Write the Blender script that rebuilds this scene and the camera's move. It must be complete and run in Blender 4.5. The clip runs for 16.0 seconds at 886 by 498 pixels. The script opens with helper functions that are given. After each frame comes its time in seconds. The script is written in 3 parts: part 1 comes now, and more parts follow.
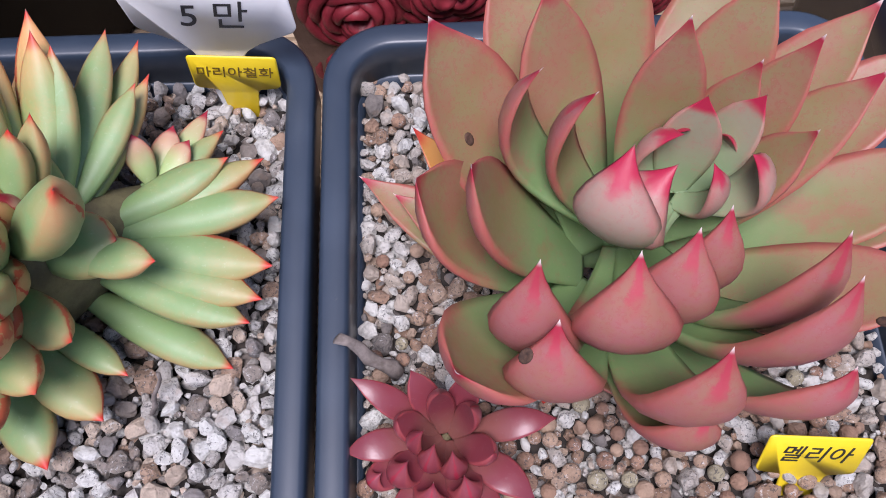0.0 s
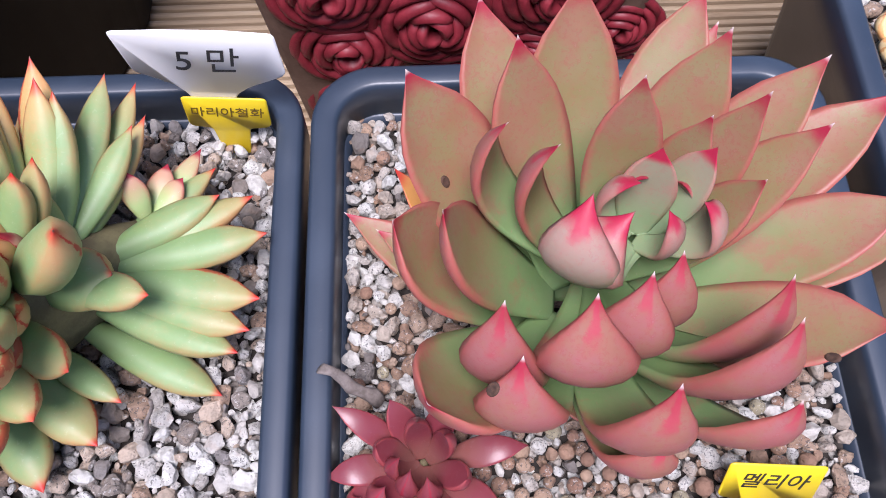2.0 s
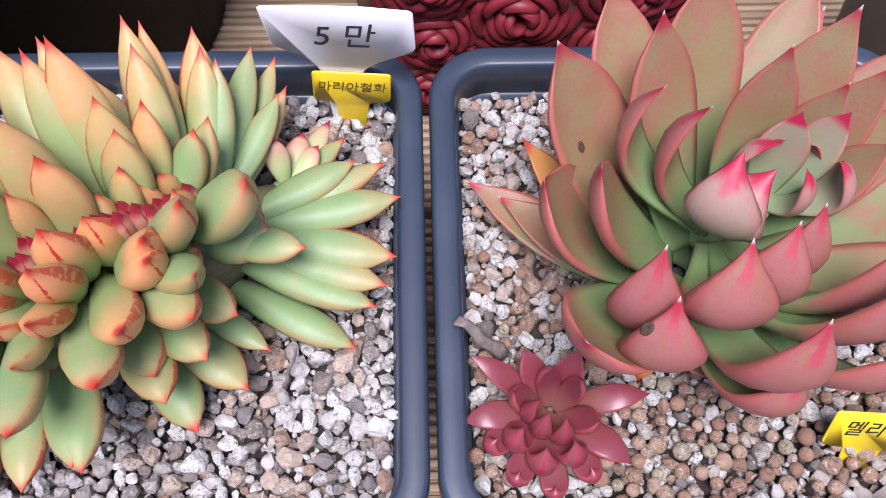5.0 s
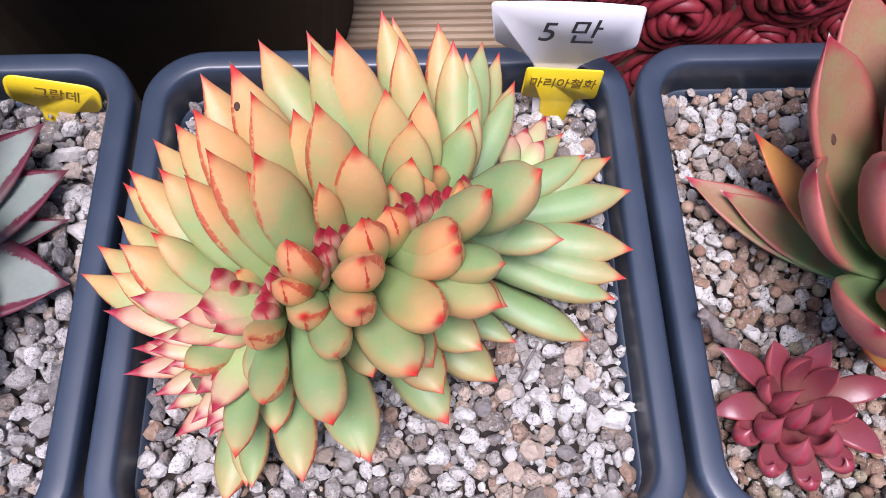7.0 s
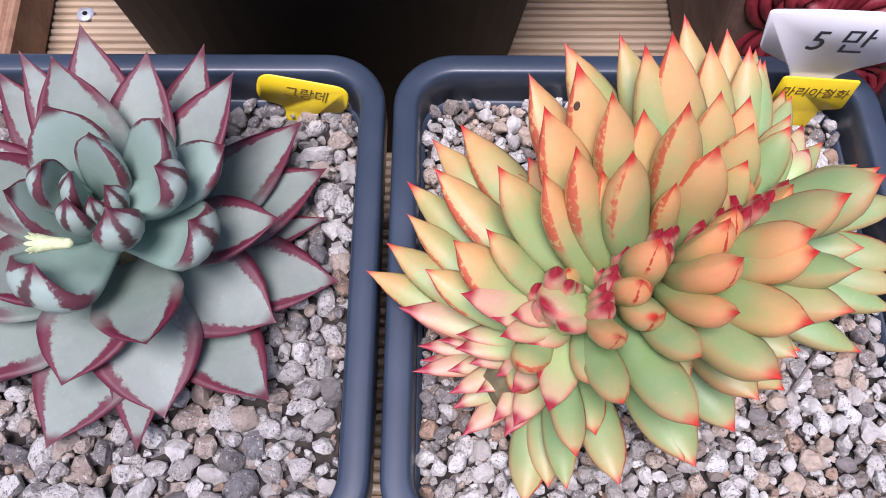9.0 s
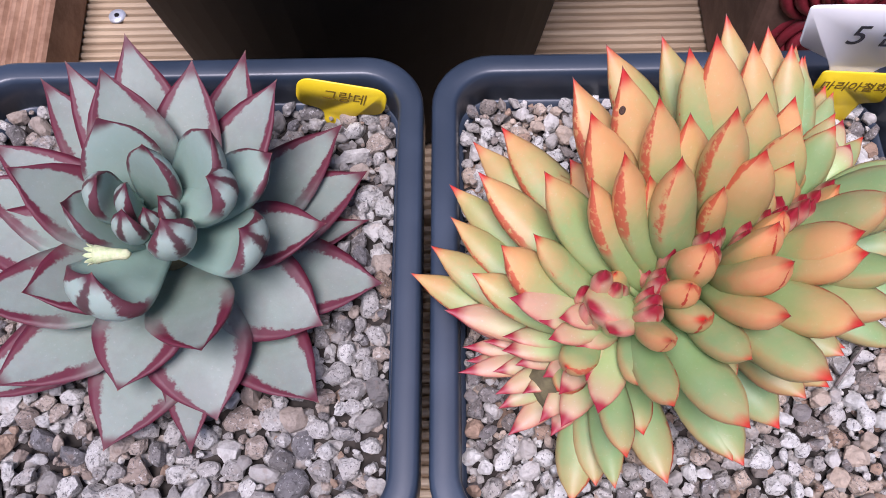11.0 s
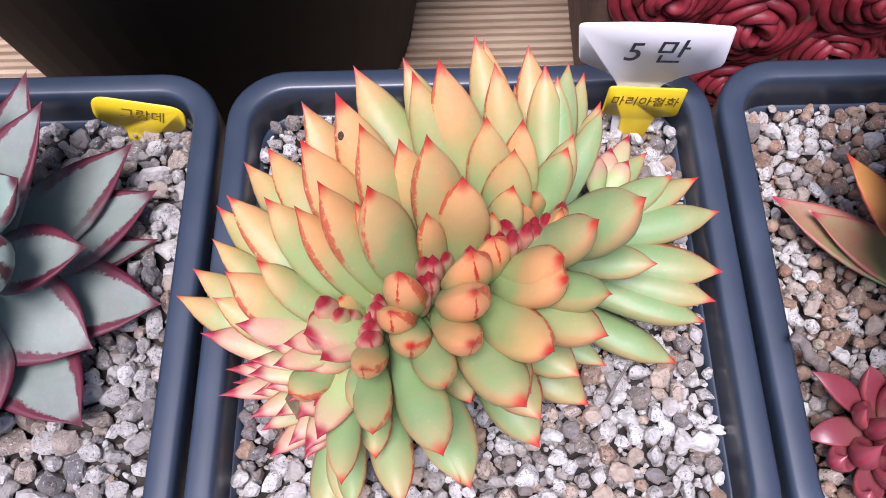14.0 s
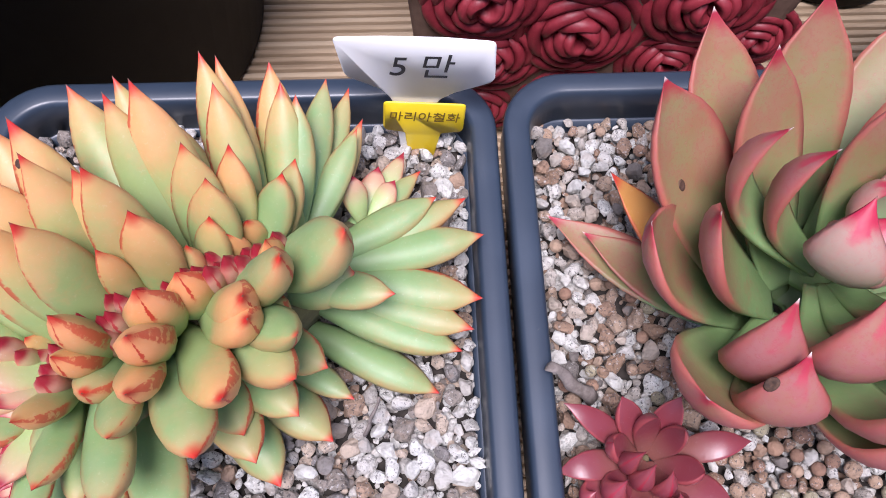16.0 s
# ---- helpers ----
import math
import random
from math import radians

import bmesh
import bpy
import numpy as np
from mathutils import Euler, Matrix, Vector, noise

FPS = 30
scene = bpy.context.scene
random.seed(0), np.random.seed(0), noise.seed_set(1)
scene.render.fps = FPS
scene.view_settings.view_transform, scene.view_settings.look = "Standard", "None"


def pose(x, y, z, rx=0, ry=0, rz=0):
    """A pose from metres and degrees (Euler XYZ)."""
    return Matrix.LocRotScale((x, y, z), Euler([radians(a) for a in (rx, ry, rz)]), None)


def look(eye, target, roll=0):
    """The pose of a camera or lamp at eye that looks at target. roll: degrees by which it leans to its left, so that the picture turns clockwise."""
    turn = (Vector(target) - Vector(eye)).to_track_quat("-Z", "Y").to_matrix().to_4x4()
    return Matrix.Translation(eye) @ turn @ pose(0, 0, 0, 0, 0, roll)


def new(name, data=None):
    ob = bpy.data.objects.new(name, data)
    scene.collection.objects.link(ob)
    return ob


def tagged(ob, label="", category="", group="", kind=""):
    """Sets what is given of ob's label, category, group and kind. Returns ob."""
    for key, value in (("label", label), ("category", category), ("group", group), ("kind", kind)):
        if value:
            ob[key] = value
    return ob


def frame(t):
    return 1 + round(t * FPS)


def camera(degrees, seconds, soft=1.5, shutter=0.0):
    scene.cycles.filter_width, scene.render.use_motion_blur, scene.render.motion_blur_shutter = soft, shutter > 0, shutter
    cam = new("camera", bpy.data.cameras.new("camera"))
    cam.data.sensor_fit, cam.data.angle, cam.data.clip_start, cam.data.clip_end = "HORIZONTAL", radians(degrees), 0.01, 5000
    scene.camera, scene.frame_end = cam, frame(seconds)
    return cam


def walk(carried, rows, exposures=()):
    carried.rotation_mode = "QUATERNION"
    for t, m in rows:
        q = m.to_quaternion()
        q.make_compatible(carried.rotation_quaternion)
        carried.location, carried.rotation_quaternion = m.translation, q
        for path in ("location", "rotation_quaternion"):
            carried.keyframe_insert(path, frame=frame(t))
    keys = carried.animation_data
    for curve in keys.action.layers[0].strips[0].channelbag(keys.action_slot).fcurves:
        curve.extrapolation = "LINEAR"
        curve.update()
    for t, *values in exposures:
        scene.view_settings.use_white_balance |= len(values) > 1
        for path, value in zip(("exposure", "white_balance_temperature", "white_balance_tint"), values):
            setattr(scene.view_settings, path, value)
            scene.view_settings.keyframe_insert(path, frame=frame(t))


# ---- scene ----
from mathutils.bvhtree import BVHTree

cam = camera(57.3, 16.0, soft=0.95)
PATH = [
    (0, (0.1068, -0.1543, 0.3101), (0.1296, 0.6157, -1.5356), -0.62),
    (0.5, (0.1078, -0.1495, 0.3169), (0.1365, 0.6264, -1.5262), -0.39),
    (1, (0.1168, -0.1516, 0.3258), (0.1441, 0.6522, -1.5054), -0.42),
    (1.5, (0.1196, -0.1536, 0.3250), (0.1423, 0.6555, -1.5039), -0.82),
    (2, (0.1120, -0.1543, 0.3219), (0.1379, 0.6515, -1.5084), -0.20),
    (2.5, (0.1092, -0.1568, 0.3242), (0.1317, 0.6466, -1.5072), 0.00),
    (3, (0.1082, -0.1591, 0.3254), (0.1340, 0.6496, -1.5037), 0.35),
    (3.5, (0.1025, -0.1608, 0.3272), (0.1387, 0.6558, -1.4981), 0.72),
    (3.7, (0.0995, -0.1620, 0.3264), (0.1350, 0.6577, -1.4975), 0.48),
    (5.8, (0.0561, -0.1739, 0.3373), (0.1196, 0.6713, -1.4743), 3.15),
    (6, (0.0508, -0.1737, 0.3387), (0.1128, 0.6828, -1.4675), 2.86),
    (6.5, (0.0282, -0.1721, 0.3340), (0.0985, 0.6823, -1.4729), 3.03),
    (7, (0.0098, -0.1739, 0.3293), (0.0608, 0.6738, -1.4814), 1.91),
    (7.5, (-0.0015, -0.1751, 0.3373), (0.0349, 0.6728, -1.4737), 1.18),
    (8, (-0.0149, -0.1781, 0.3360), (0.0120, 0.6784, -1.4711), 1.22),
    (8.5, (-0.0295, -0.1769, 0.3333), (-0.0096, 0.6951, -1.4665), 0.61),
    (9, (-0.0600, -0.1761, 0.3273), (-0.0610, 0.7065, -1.4674), 0.16),
    (11.3, (-0.0666, -0.1720, 0.3326), (-0.1224, 0.6774, -1.4772), -4.07),
    (11.5, (-0.0600, -0.1712, 0.3332), (-0.1205, 0.6790, -1.4761), -4.28),
    (12, (-0.0471, -0.1709, 0.3343), (-0.0884, 0.6808, -1.4748), -3.50),
    (12.5, (-0.0386, -0.1705, 0.3332), (-0.0658, 0.6789, -1.4772), -2.73),
    (13, (-0.0313, -0.1709, 0.3241), (-0.0532, 0.6610, -1.4945), -2.45),
    (13.5, (-0.0183, -0.1667, 0.3311), (-0.0452, 0.6553, -1.4920), -2.47),
    (14, (-0.0066, -0.1672, 0.3331), (-0.0241, 0.6714, -1.4826), -2.26),
    (14.5, (0.0051, -0.1658, 0.3322), (0.0045, 0.6767, -1.4817), -1.21),
    (15, (0.0209, -0.1674, 0.3338), (0.0460, 0.6731, -1.4809), 0.14),
    (15.5, (0.0308, -0.1651, 0.3337), (0.0804, 0.6661, -1.4847), 1.93),
    (16, (0.0516, -0.1560, 0.3263), (0.1104, 0.6653, -1.4963), 2.14),
]
walk(cam, [(t, look(eye, target, roll)) for t, eye, target, roll in PATH], [(0, 0.6, 6000, 23), (0.8, 0.82, 6000, 23), (3, 0.88, 6000, 24), (8, 0.86, 6050, 27), (9.5, 0.74, 6050, 27), (11.5, 0.64, 6050, 28), (12.5, 0.74, 6050, 27), (14.5, 0.88, 6050, 26), (16, 0.88, 6050, 24)])

# ---- light ----
world = bpy.data.worlds.new("sky")
scene.world = world
world.use_nodes = True
wt = world.node_tree
sky = wt.nodes.new("ShaderNodeTexSky")
sky.sky_type, sky.sun_disc = "NISHITA", False
sky.sun_elevation, sky.sun_rotation = radians(74), radians(196)
sky.air_density, sky.dust_density, sky.ozone_density = 1.0, 2.0, 1.5
wt.links.new(sky.outputs[0], wt.nodes["Background"].inputs[0])
wt.nodes["Background"].inputs[1].default_value = 0.08
sun = new("sun", bpy.data.lights.new("sun", "SUN"))
sun.data.energy, sun.data.angle, sun.data.color = 3.15, radians(26), (1.0, 0.97, 0.94)
sun.matrix_world = look((-0.14, -0.56, 1.8), (0, -0.08, 0.1))

# ---- materials ----
class Graph:
    """A short way to write node materials."""

    def __init__(self, name):
        self.mat = bpy.data.materials.new(name)
        self.mat.use_nodes = True
        self.tree = self.mat.node_tree
        self.shader = self.tree.nodes["Principled BSDF"]

    def node(self, kind, **values):
        n = self.tree.nodes.new(kind)
        for k, v in values.items():
            setattr(n, k, v)
        return n

    def feed(self, socket, value):
        if isinstance(value, bpy.types.NodeSocket):
            self.tree.links.new(value, socket)
        elif isinstance(value, tuple) and len(value) == 3 and socket.type == "RGBA":
            socket.default_value = (*value, 1)
        else:
            socket.default_value = value

    def math(self, op, a, b=0.0):
        n = self.node("ShaderNodeMath", operation=op)
        self.feed(n.inputs[0], a)
        self.feed(n.inputs[1], b)
        return n.outputs[0]

    def step(self, x, a, b):
        n = self.node("ShaderNodeMapRange", interpolation_type="SMOOTHSTEP")
        self.feed(n.inputs[0], x)
        n.inputs[1].default_value, n.inputs[2].default_value = a, b
        return n.outputs[0]

    def mix(self, f, a, b, blend="MIX"):
        n = self.node("ShaderNodeMix", data_type="RGBA", blend_type=blend)
        self.feed(n.inputs[0], f)
        self.feed(n.inputs[6], a)
        self.feed(n.inputs[7], b)
        return n.outputs[2]

    def coords(self):
        return self.node("ShaderNodeTexCoord").outputs["Object"]

    def noise(self, scale, detail=3.0, rough=0.55, at=None):
        n = self.node("ShaderNodeTexNoise")
        self.tree.links.new(at or self.coords(), n.inputs["Vector"])
        n.inputs["Scale"].default_value, n.inputs["Detail"].default_value, n.inputs["Roughness"].default_value = scale, detail, rough
        return n.outputs[0]

    def cells(self, scale, feature="F1"):
        n = self.node("ShaderNodeTexVoronoi", feature=feature)
        self.tree.links.new(self.coords(), n.inputs["Vector"])
        n.inputs["Scale"].default_value = scale
        return n.outputs["Distance"]

    def attribute(self, name):
        return self.node("ShaderNodeAttribute", attribute_name=name).outputs["Fac"]

    def ramp(self, x, stops, mode="LINEAR"):
        n = self.node("ShaderNodeValToRGB")
        n.color_ramp.interpolation = mode
        while len(n.color_ramp.elements) < len(stops):
            n.color_ramp.elements.new(0.5)
        for e, (p, c) in zip(n.color_ramp.elements, stops):
            e.position, e.color = p, (*c, 1)
        self.feed(n.inputs[0], x)
        return n.outputs[0]

    def done(self, colour, rough=0.5, bump=None, strength=0.3, distance=0.001, metal=0.0, **more):
        self.feed(self.shader.inputs["Base Color"], colour)
        self.feed(self.shader.inputs["Roughness"], rough)
        self.feed(self.shader.inputs["Metallic"], metal)
        for k, v in more.items():
            self.feed(self.shader.inputs[k.replace("_", " ")], v)
        if bump is not None:
            b = self.node("ShaderNodeBump")
            b.inputs["Strength"].default_value, b.inputs["Distance"].default_value = strength, distance
            self.feed(b.inputs["Height"], bump)
            self.tree.links.new(b.outputs[0], self.shader.inputs["Normal"])
        return self.mat


def leaf_material(name, base, middle, under, edge, tip, keel, base_to=(0.2, 0.7), tip_from=0.84, edge_from=0.8,
                  keel_width=0.16, keel_from=0.5, bloom=0.15, speckle=0.0, rough=0.42, under_to=None, point=(0.16, 0.07, 0.05), edge_along=(0.2, 0.6), edge_soft=0.17, edge_most=0.9, margin_line=0.0, mottle=0.0, blush=(0.36, 0.13, 0.075)):
    """A succulent leaf: base colour to tip colour along it, coloured margin, a keel streak on its back, powdery bloom."""
    g = Graph(name)
    along, across, back = g.attribute("along"), g.attribute("across"), g.attribute("under")
    e = g.math("ABSOLUTE", across)
    rnd = g.node("ShaderNodeObjectInfo").outputs["Random"]
    n1, n2 = g.noise(110, 3), g.noise(650, 4, 0.65)
    wob = g.math("MULTIPLY", g.math("SUBTRACT", n1, 0.5), 0.35)
    shift = g.math("MULTIPLY", g.math("SUBTRACT", rnd, 0.5), 0.22)
    a = g.math("ADD", g.math("ADD", along, wob), shift)
    c = g.mix(g.step(a, *base_to), base, middle)
    c = g.mix(g.math("MULTIPLY", back, g.step(a, *(under_to or (base_to[0] - 0.1, base_to[1])))), c, under)
    c = g.mix(g.math("MULTIPLY", n2, 0.35), c, (0.9, 0.8, 0.7), "MULTIPLY")
    if mottle:
        patch = g.step(g.math("ADD", g.noise(75, 5, 0.7), g.math("MULTIPLY", g.math("SUBTRACT", a, 0.6), 0.25)), 0.44, 0.66)
        c = g.mix(g.math("MULTIPLY", patch, mottle), c, blush)
    scratch = g.step(g.noise(900, 2, 0.8), 0.62, 0.72)
    c = g.mix(g.math("MULTIPLY", g.math("ADD", g.math("MULTIPLY", scratch, 0.6), n1), bloom), c, (0.75, 0.78, 0.76))
    if speckle:
        spots = g.step(g.math("ADD", g.noise(900, 3, 0.7), g.math("MULTIPLY", g.math("ADD", a, n1), 0.13)), 0.71, 0.78)
        c = g.mix(g.math("MULTIPLY", spots, speckle), c, tip)
    rim = g.math("MULTIPLY", g.step(g.math("ADD", g.math("ADD", e, g.math("MULTIPLY", wob, 0.5)), g.math("MULTIPLY", g.math("SUBTRACT", n2, 0.5), 0.3)), edge_from, edge_from + edge_soft), g.step(a, *edge_along))
    c = g.mix(g.math("MULTIPLY", rim, edge_most), c, edge)
    seam = g.math("MULTIPLY", g.step(g.math("ADD", g.math("ADD", across, g.math("MULTIPLY", g.math("SUBTRACT", rnd, 0.5), 0.2)), g.math("MULTIPLY", g.math("SUBTRACT", n2, 0.5), 0.25)), 0.9, 0.97), g.step(along, 0.46, 0.58))
    c = g.mix(g.math("MULTIPLY", g.math("MULTIPLY", seam, g.step(g.noise(500, 3), 0.36, 0.46)), margin_line), c, keel)
    ragged = g.math("ADD", e, g.math("MULTIPLY", g.math("SUBTRACT", n2, 0.5), 0.5))
    line = g.math("SUBTRACT", 1.0, g.step(ragged, keel_width * 0.6, keel_width * 1.3))
    line = g.math("MULTIPLY", g.math("MULTIPLY", line, back), g.step(g.math("ADD", along, wob), keel_from, keel_from + 0.12))
    c = g.mix(g.math("MULTIPLY", line, 0.92), c, keel)
    c = g.mix(g.step(g.math("ADD", along, g.math("MULTIPLY", wob, 0.4)), tip_from, tip_from + 0.1), c, tip)
    c = g.mix(g.step(along, 0.975, 0.995), c, point)
    return g.done(c, g.math("ADD", rough, g.math("MULTIPLY", n2, 0.15)), n2, 0.12, 0.0004, Subsurface_Weight=0.08, Subsurface_Scale=0.002)


LEAF_RED = leaf_material("leaf_red", (0.14, 0.24, 0.075), (0.22, 0.16, 0.055), (0.31, 0.085, 0.082), (0.38, 0.08, 0.072), (0.32, 0.012, 0.034),
                         (0.4, 0.045, 0.07), base_to=(0.2, 0.7), under_to=(0.15, 0.5), tip_from=0.885, edge_from=0.66, edge_soft=0.4, edge_most=0.8, keel_width=0.34, keel_from=0.8, bloom=0.08, speckle=0.2, mottle=0.75, blush=(0.27, 0.1, 0.05),
                         point=(0.62, 0.5, 0.46), edge_along=(0.3, 0.6))
LEAF_HEART = leaf_material("leaf_red_young", (0.19, 0.27, 0.13), (0.27, 0.24, 0.15), (0.33, 0.22, 0.17), (0.45, 0.14, 0.13), (0.4, 0.016, 0.05),
                           (0.42, 0.03, 0.07), base_to=(0.2, 0.7), tip_from=0.8, edge_from=0.66, edge_soft=0.4, edge_most=0.5, keel_width=0.4, keel_from=0.74, bloom=0.05, mottle=0.4, blush=(0.42, 0.12, 0.11), speckle=0.15)
LEAF_OLD = leaf_material("leaf_old", (0.2, 0.2, 0.05), (0.55, 0.24, 0.04), (0.55, 0.25, 0.05), (0.5, 0.1, 0.04), (0.45, 0.03, 0.02),
                         (0.45, 0.08, 0.02), base_to=(0.2, 0.6), tip_from=0.88, bloom=0.08)
LEAF_CREST = leaf_material("leaf_crest", (0.235, 0.325, 0.105), (0.6, 0.31, 0.1), (0.66, 0.26, 0.09), (0.62, 0.16, 0.065), (0.46, 0.018, 0.014),
                           (0.42, 0.018, 0.012), base_to=(0.5, 1.05), under_to=(0.52, 1.05), margin_line=0.7, tip_from=0.885, edge_from=0.76, edge_soft=0.5, edge_most=0.4, keel_width=0.085, keel_from=0.66, bloom=0.08, mottle=0.3, blush=(0.6, 0.22, 0.075))
LEAF_CREST_GREEN = leaf_material("leaf_crest_green", (0.18, 0.3, 0.1), (0.4, 0.29, 0.095), (0.52, 0.25, 0.085), (0.54, 0.17, 0.065), (0.5, 0.02, 0.012),
                                 (0.42, 0.018, 0.012), base_to=(0.58, 1.15), under_to=(0.5, 1.05), margin_line=0.7, tip_from=0.89, edge_from=0.6, edge_soft=0.6, edge_most=0.5, keel_width=0.11, keel_from=0.62, bloom=0.1, mottle=0.18, blush=(0.46, 0.24, 0.08))
LEAF_TUFT = leaf_material("leaf_tuft", (0.32, 0.44, 0.15), (0.46, 0.24, 0.14), (0.48, 0.2, 0.14), (0.5, 0.09, 0.08), (0.28, 0.012, 0.028),
                          (0.42, 0.03, 0.04), base_to=(0.35, 0.9), tip_from=0.8, edge_from=0.6, edge_soft=0.5, edge_most=0.6, keel_width=0.14, keel_from=0.6, bloom=0.14)
LEAF_BLUE = leaf_material("leaf_blue", (0.15, 0.215, 0.17), (0.175, 0.22, 0.185), (0.2, 0.26, 0.225), (0.1, 0.01, 0.024), (0.08, 0.007, 0.018),
                          (0.05, 0.004, 0.01), base_to=(0.1, 0.9), tip_from=0.86, edge_from=0.61, edge_soft=0.1, edge_most=1.0, keel_width=0.3, keel_from=0.55, bloom=0.1, mottle=0.4, blush=(0.13, 0.135, 0.12), rough=0.5, edge_along=(0.3, 0.65))
LEAF_BLUE_YOUNG = leaf_material("leaf_blue_young", (0.16, 0.26, 0.205), (0.2, 0.28, 0.235), (0.24, 0.32, 0.275), (0.085, 0.008, 0.02), (0.07, 0.006, 0.016),
                                (0.05, 0.004, 0.01), base_to=(0.1, 0.9), tip_from=0.84, edge_from=0.84, edge_soft=0.08, edge_most=0.95, keel_width=0.26, keel_from=0.52, bloom=0.06, rough=0.5, edge_along=(0.42, 0.66))
# The lighter edge colour paints in the pale highlights of glossy leaves.
LEAF_PUP = leaf_material("leaf_pup", (0.19, 0.06, 0.05), (0.18, 0.022, 0.036), (0.22, 0.028, 0.043), (0.3, 0.06, 0.065), (0.14, 0.008, 0.018),
                         (0.3, 0.02, 0.04), base_to=(0.05, 0.5), tip_from=0.9, bloom=0.04, rough=0.28)
LEAF_CREAM = leaf_material("leaf_cream", (0.5, 0.45, 0.16), (0.8, 0.62, 0.3), (0.8, 0.6, 0.3), (0.7, 0.35, 0.12), (0.55, 0.12, 0.04),
                           (0.6, 0.3, 0.1), base_to=(0.1, 0.6), tip_from=0.92, bloom=0.05)


def pot_material():
    g = Graph("black_pot_plastic")
    n, f = g.noise(40, 4), g.noise(900, 2, 0.7)
    c = g.mix(g.step(n, 0.35, 0.75), (0.021, 0.034, 0.056), (0.03, 0.046, 0.073))
    c = g.mix(g.step(g.noise(260, 5, 0.8), 0.66, 0.74), c, (0.07, 0.075, 0.085))
    return g.done(c, g.math("ADD", 0.4, g.math("MULTIPLY", n, 0.2)), f, 0.08, 0.0004, IOR=1.5, Coat_Weight=0.5, Coat_Roughness=0.3)


def stone_material(name, stops, tone=1.0):
    g = Graph(name)
    stops = [(f, tuple(v * tone for v in c)) for f, c in stops]
    rnd = g.node("ShaderNodeNewGeometry").outputs["Random Per Island"]
    c = g.ramp(rnd, stops, "CONSTANT")
    n = g.noise(1500, 5, 0.75)
    c = g.mix(0.6, c, g.ramp(g.noise(420, 4, 0.6), [(0.32, (0.55, 0.53, 0.52)), (0.55, (1.0, 1.0, 1.0))]), "MULTIPLY")
    coarse = g.step(g.math("FRACT", g.math("MULTIPLY", rnd, 7.31)), 0.25, 0.45)
    c = g.mix(g.math("MULTIPLY", g.math("MULTIPLY", g.step(g.noise(1150, 3, 0.7), 0.55, 0.62), coarse), 0.75), c, (0.09, 0.085, 0.085))
    c = g.mix(g.math("MULTIPLY", g.math("MULTIPLY", g.step(g.noise(800, 3, 0.7), 0.58, 0.66), coarse), 0.6), c, (0.85, 0.84, 0.82))
    c = g.mix(g.math("MULTIPLY", g.step(g.noise(260, 3), 0.58, 0.7), 0.3), c, (0.42, 0.28, 0.19))
    return g.done(c, 0.85, g.math("ADD", n, g.math("MULTIPLY", g.noise(480, 3), 1.2)), 1.0, 0.0011)


GREY = [(0.0, (0.5, 0.47, 0.437)), (0.16, (0.7, 0.67, 0.627)), (0.34, (0.3, 0.28, 0.265)), (0.48, (0.6, 0.5, 0.42)), (0.62, (0.86, 0.84, 0.79)),
        (0.8, (0.5, 0.4, 0.332)), (0.88, (0.3, 0.29, 0.294)), (0.94, (0.54, 0.38, 0.275))]
MIXED = [(0.0, (0.6, 0.56, 0.513)), (0.16, (0.8, 0.77, 0.722)), (0.34, (0.36, 0.31, 0.27)), (0.48, (0.72, 0.58, 0.46)), (0.62, (0.9, 0.89, 0.84)),
         (0.8, (0.54, 0.37, 0.266)), (0.9, (0.35, 0.32, 0.304))]
WARM = [(0.0, (0.64, 0.58, 0.513)), (0.15, (0.82, 0.79, 0.731)), (0.34, (0.46, 0.3, 0.209)), (0.45, (0.66, 0.56, 0.465)), (0.58, (0.42, 0.27, 0.18)),
        (0.66, (0.87, 0.86, 0.807)), (0.84, (0.54, 0.39, 0.285)), (0.94, (0.26, 0.23, 0.209))]
CLAY = [(0.0, (0.46, 0.28, 0.19)), (0.35, (0.38, 0.22, 0.15)), (0.6, (0.54, 0.37, 0.26)), (0.85, (0.48, 0.42, 0.28))]
POT = pot_material()
STONES = [stone_material("gravel_grey", GREY, 0.82), stone_material("gravel_mixed", MIXED, 0.92), stone_material("gravel_warm", WARM, 0.92), stone_material("clay_balls", CLAY)]


def wood_material():
    g = Graph("decking_wood")
    co = g.node("ShaderNodeMapping")
    g.tree.links.new(g.coords(), co.inputs[0])
    co.inputs["Scale"].default_value = (6, 90, 60)
    grain = g.noise(1.0, 6, 0.65, co.outputs[0])
    c = g.ramp(grain, [(0.25, (0.2, 0.13, 0.075)), (0.5, (0.42, 0.31, 0.2)), (0.75, (0.55, 0.44, 0.31))])
    c = g.mix(g.math("MULTIPLY", g.step(g.noise(9, 4), 0.5, 0.75), 0.4), c, (0.24, 0.19, 0.15))
    return g.done(c, 0.75, grain, 0.3, 0.001)


def plain_material(name, a, b, scale, rough, strength=0.15, **more):
    g = Graph(name)
    n = g.noise(scale, 5, 0.65)
    return g.done(g.mix(g.step(n, 0.3, 0.7), a, b), rough, g.noise(scale * 9, 3, 0.7), strength, 0.0005, **more)


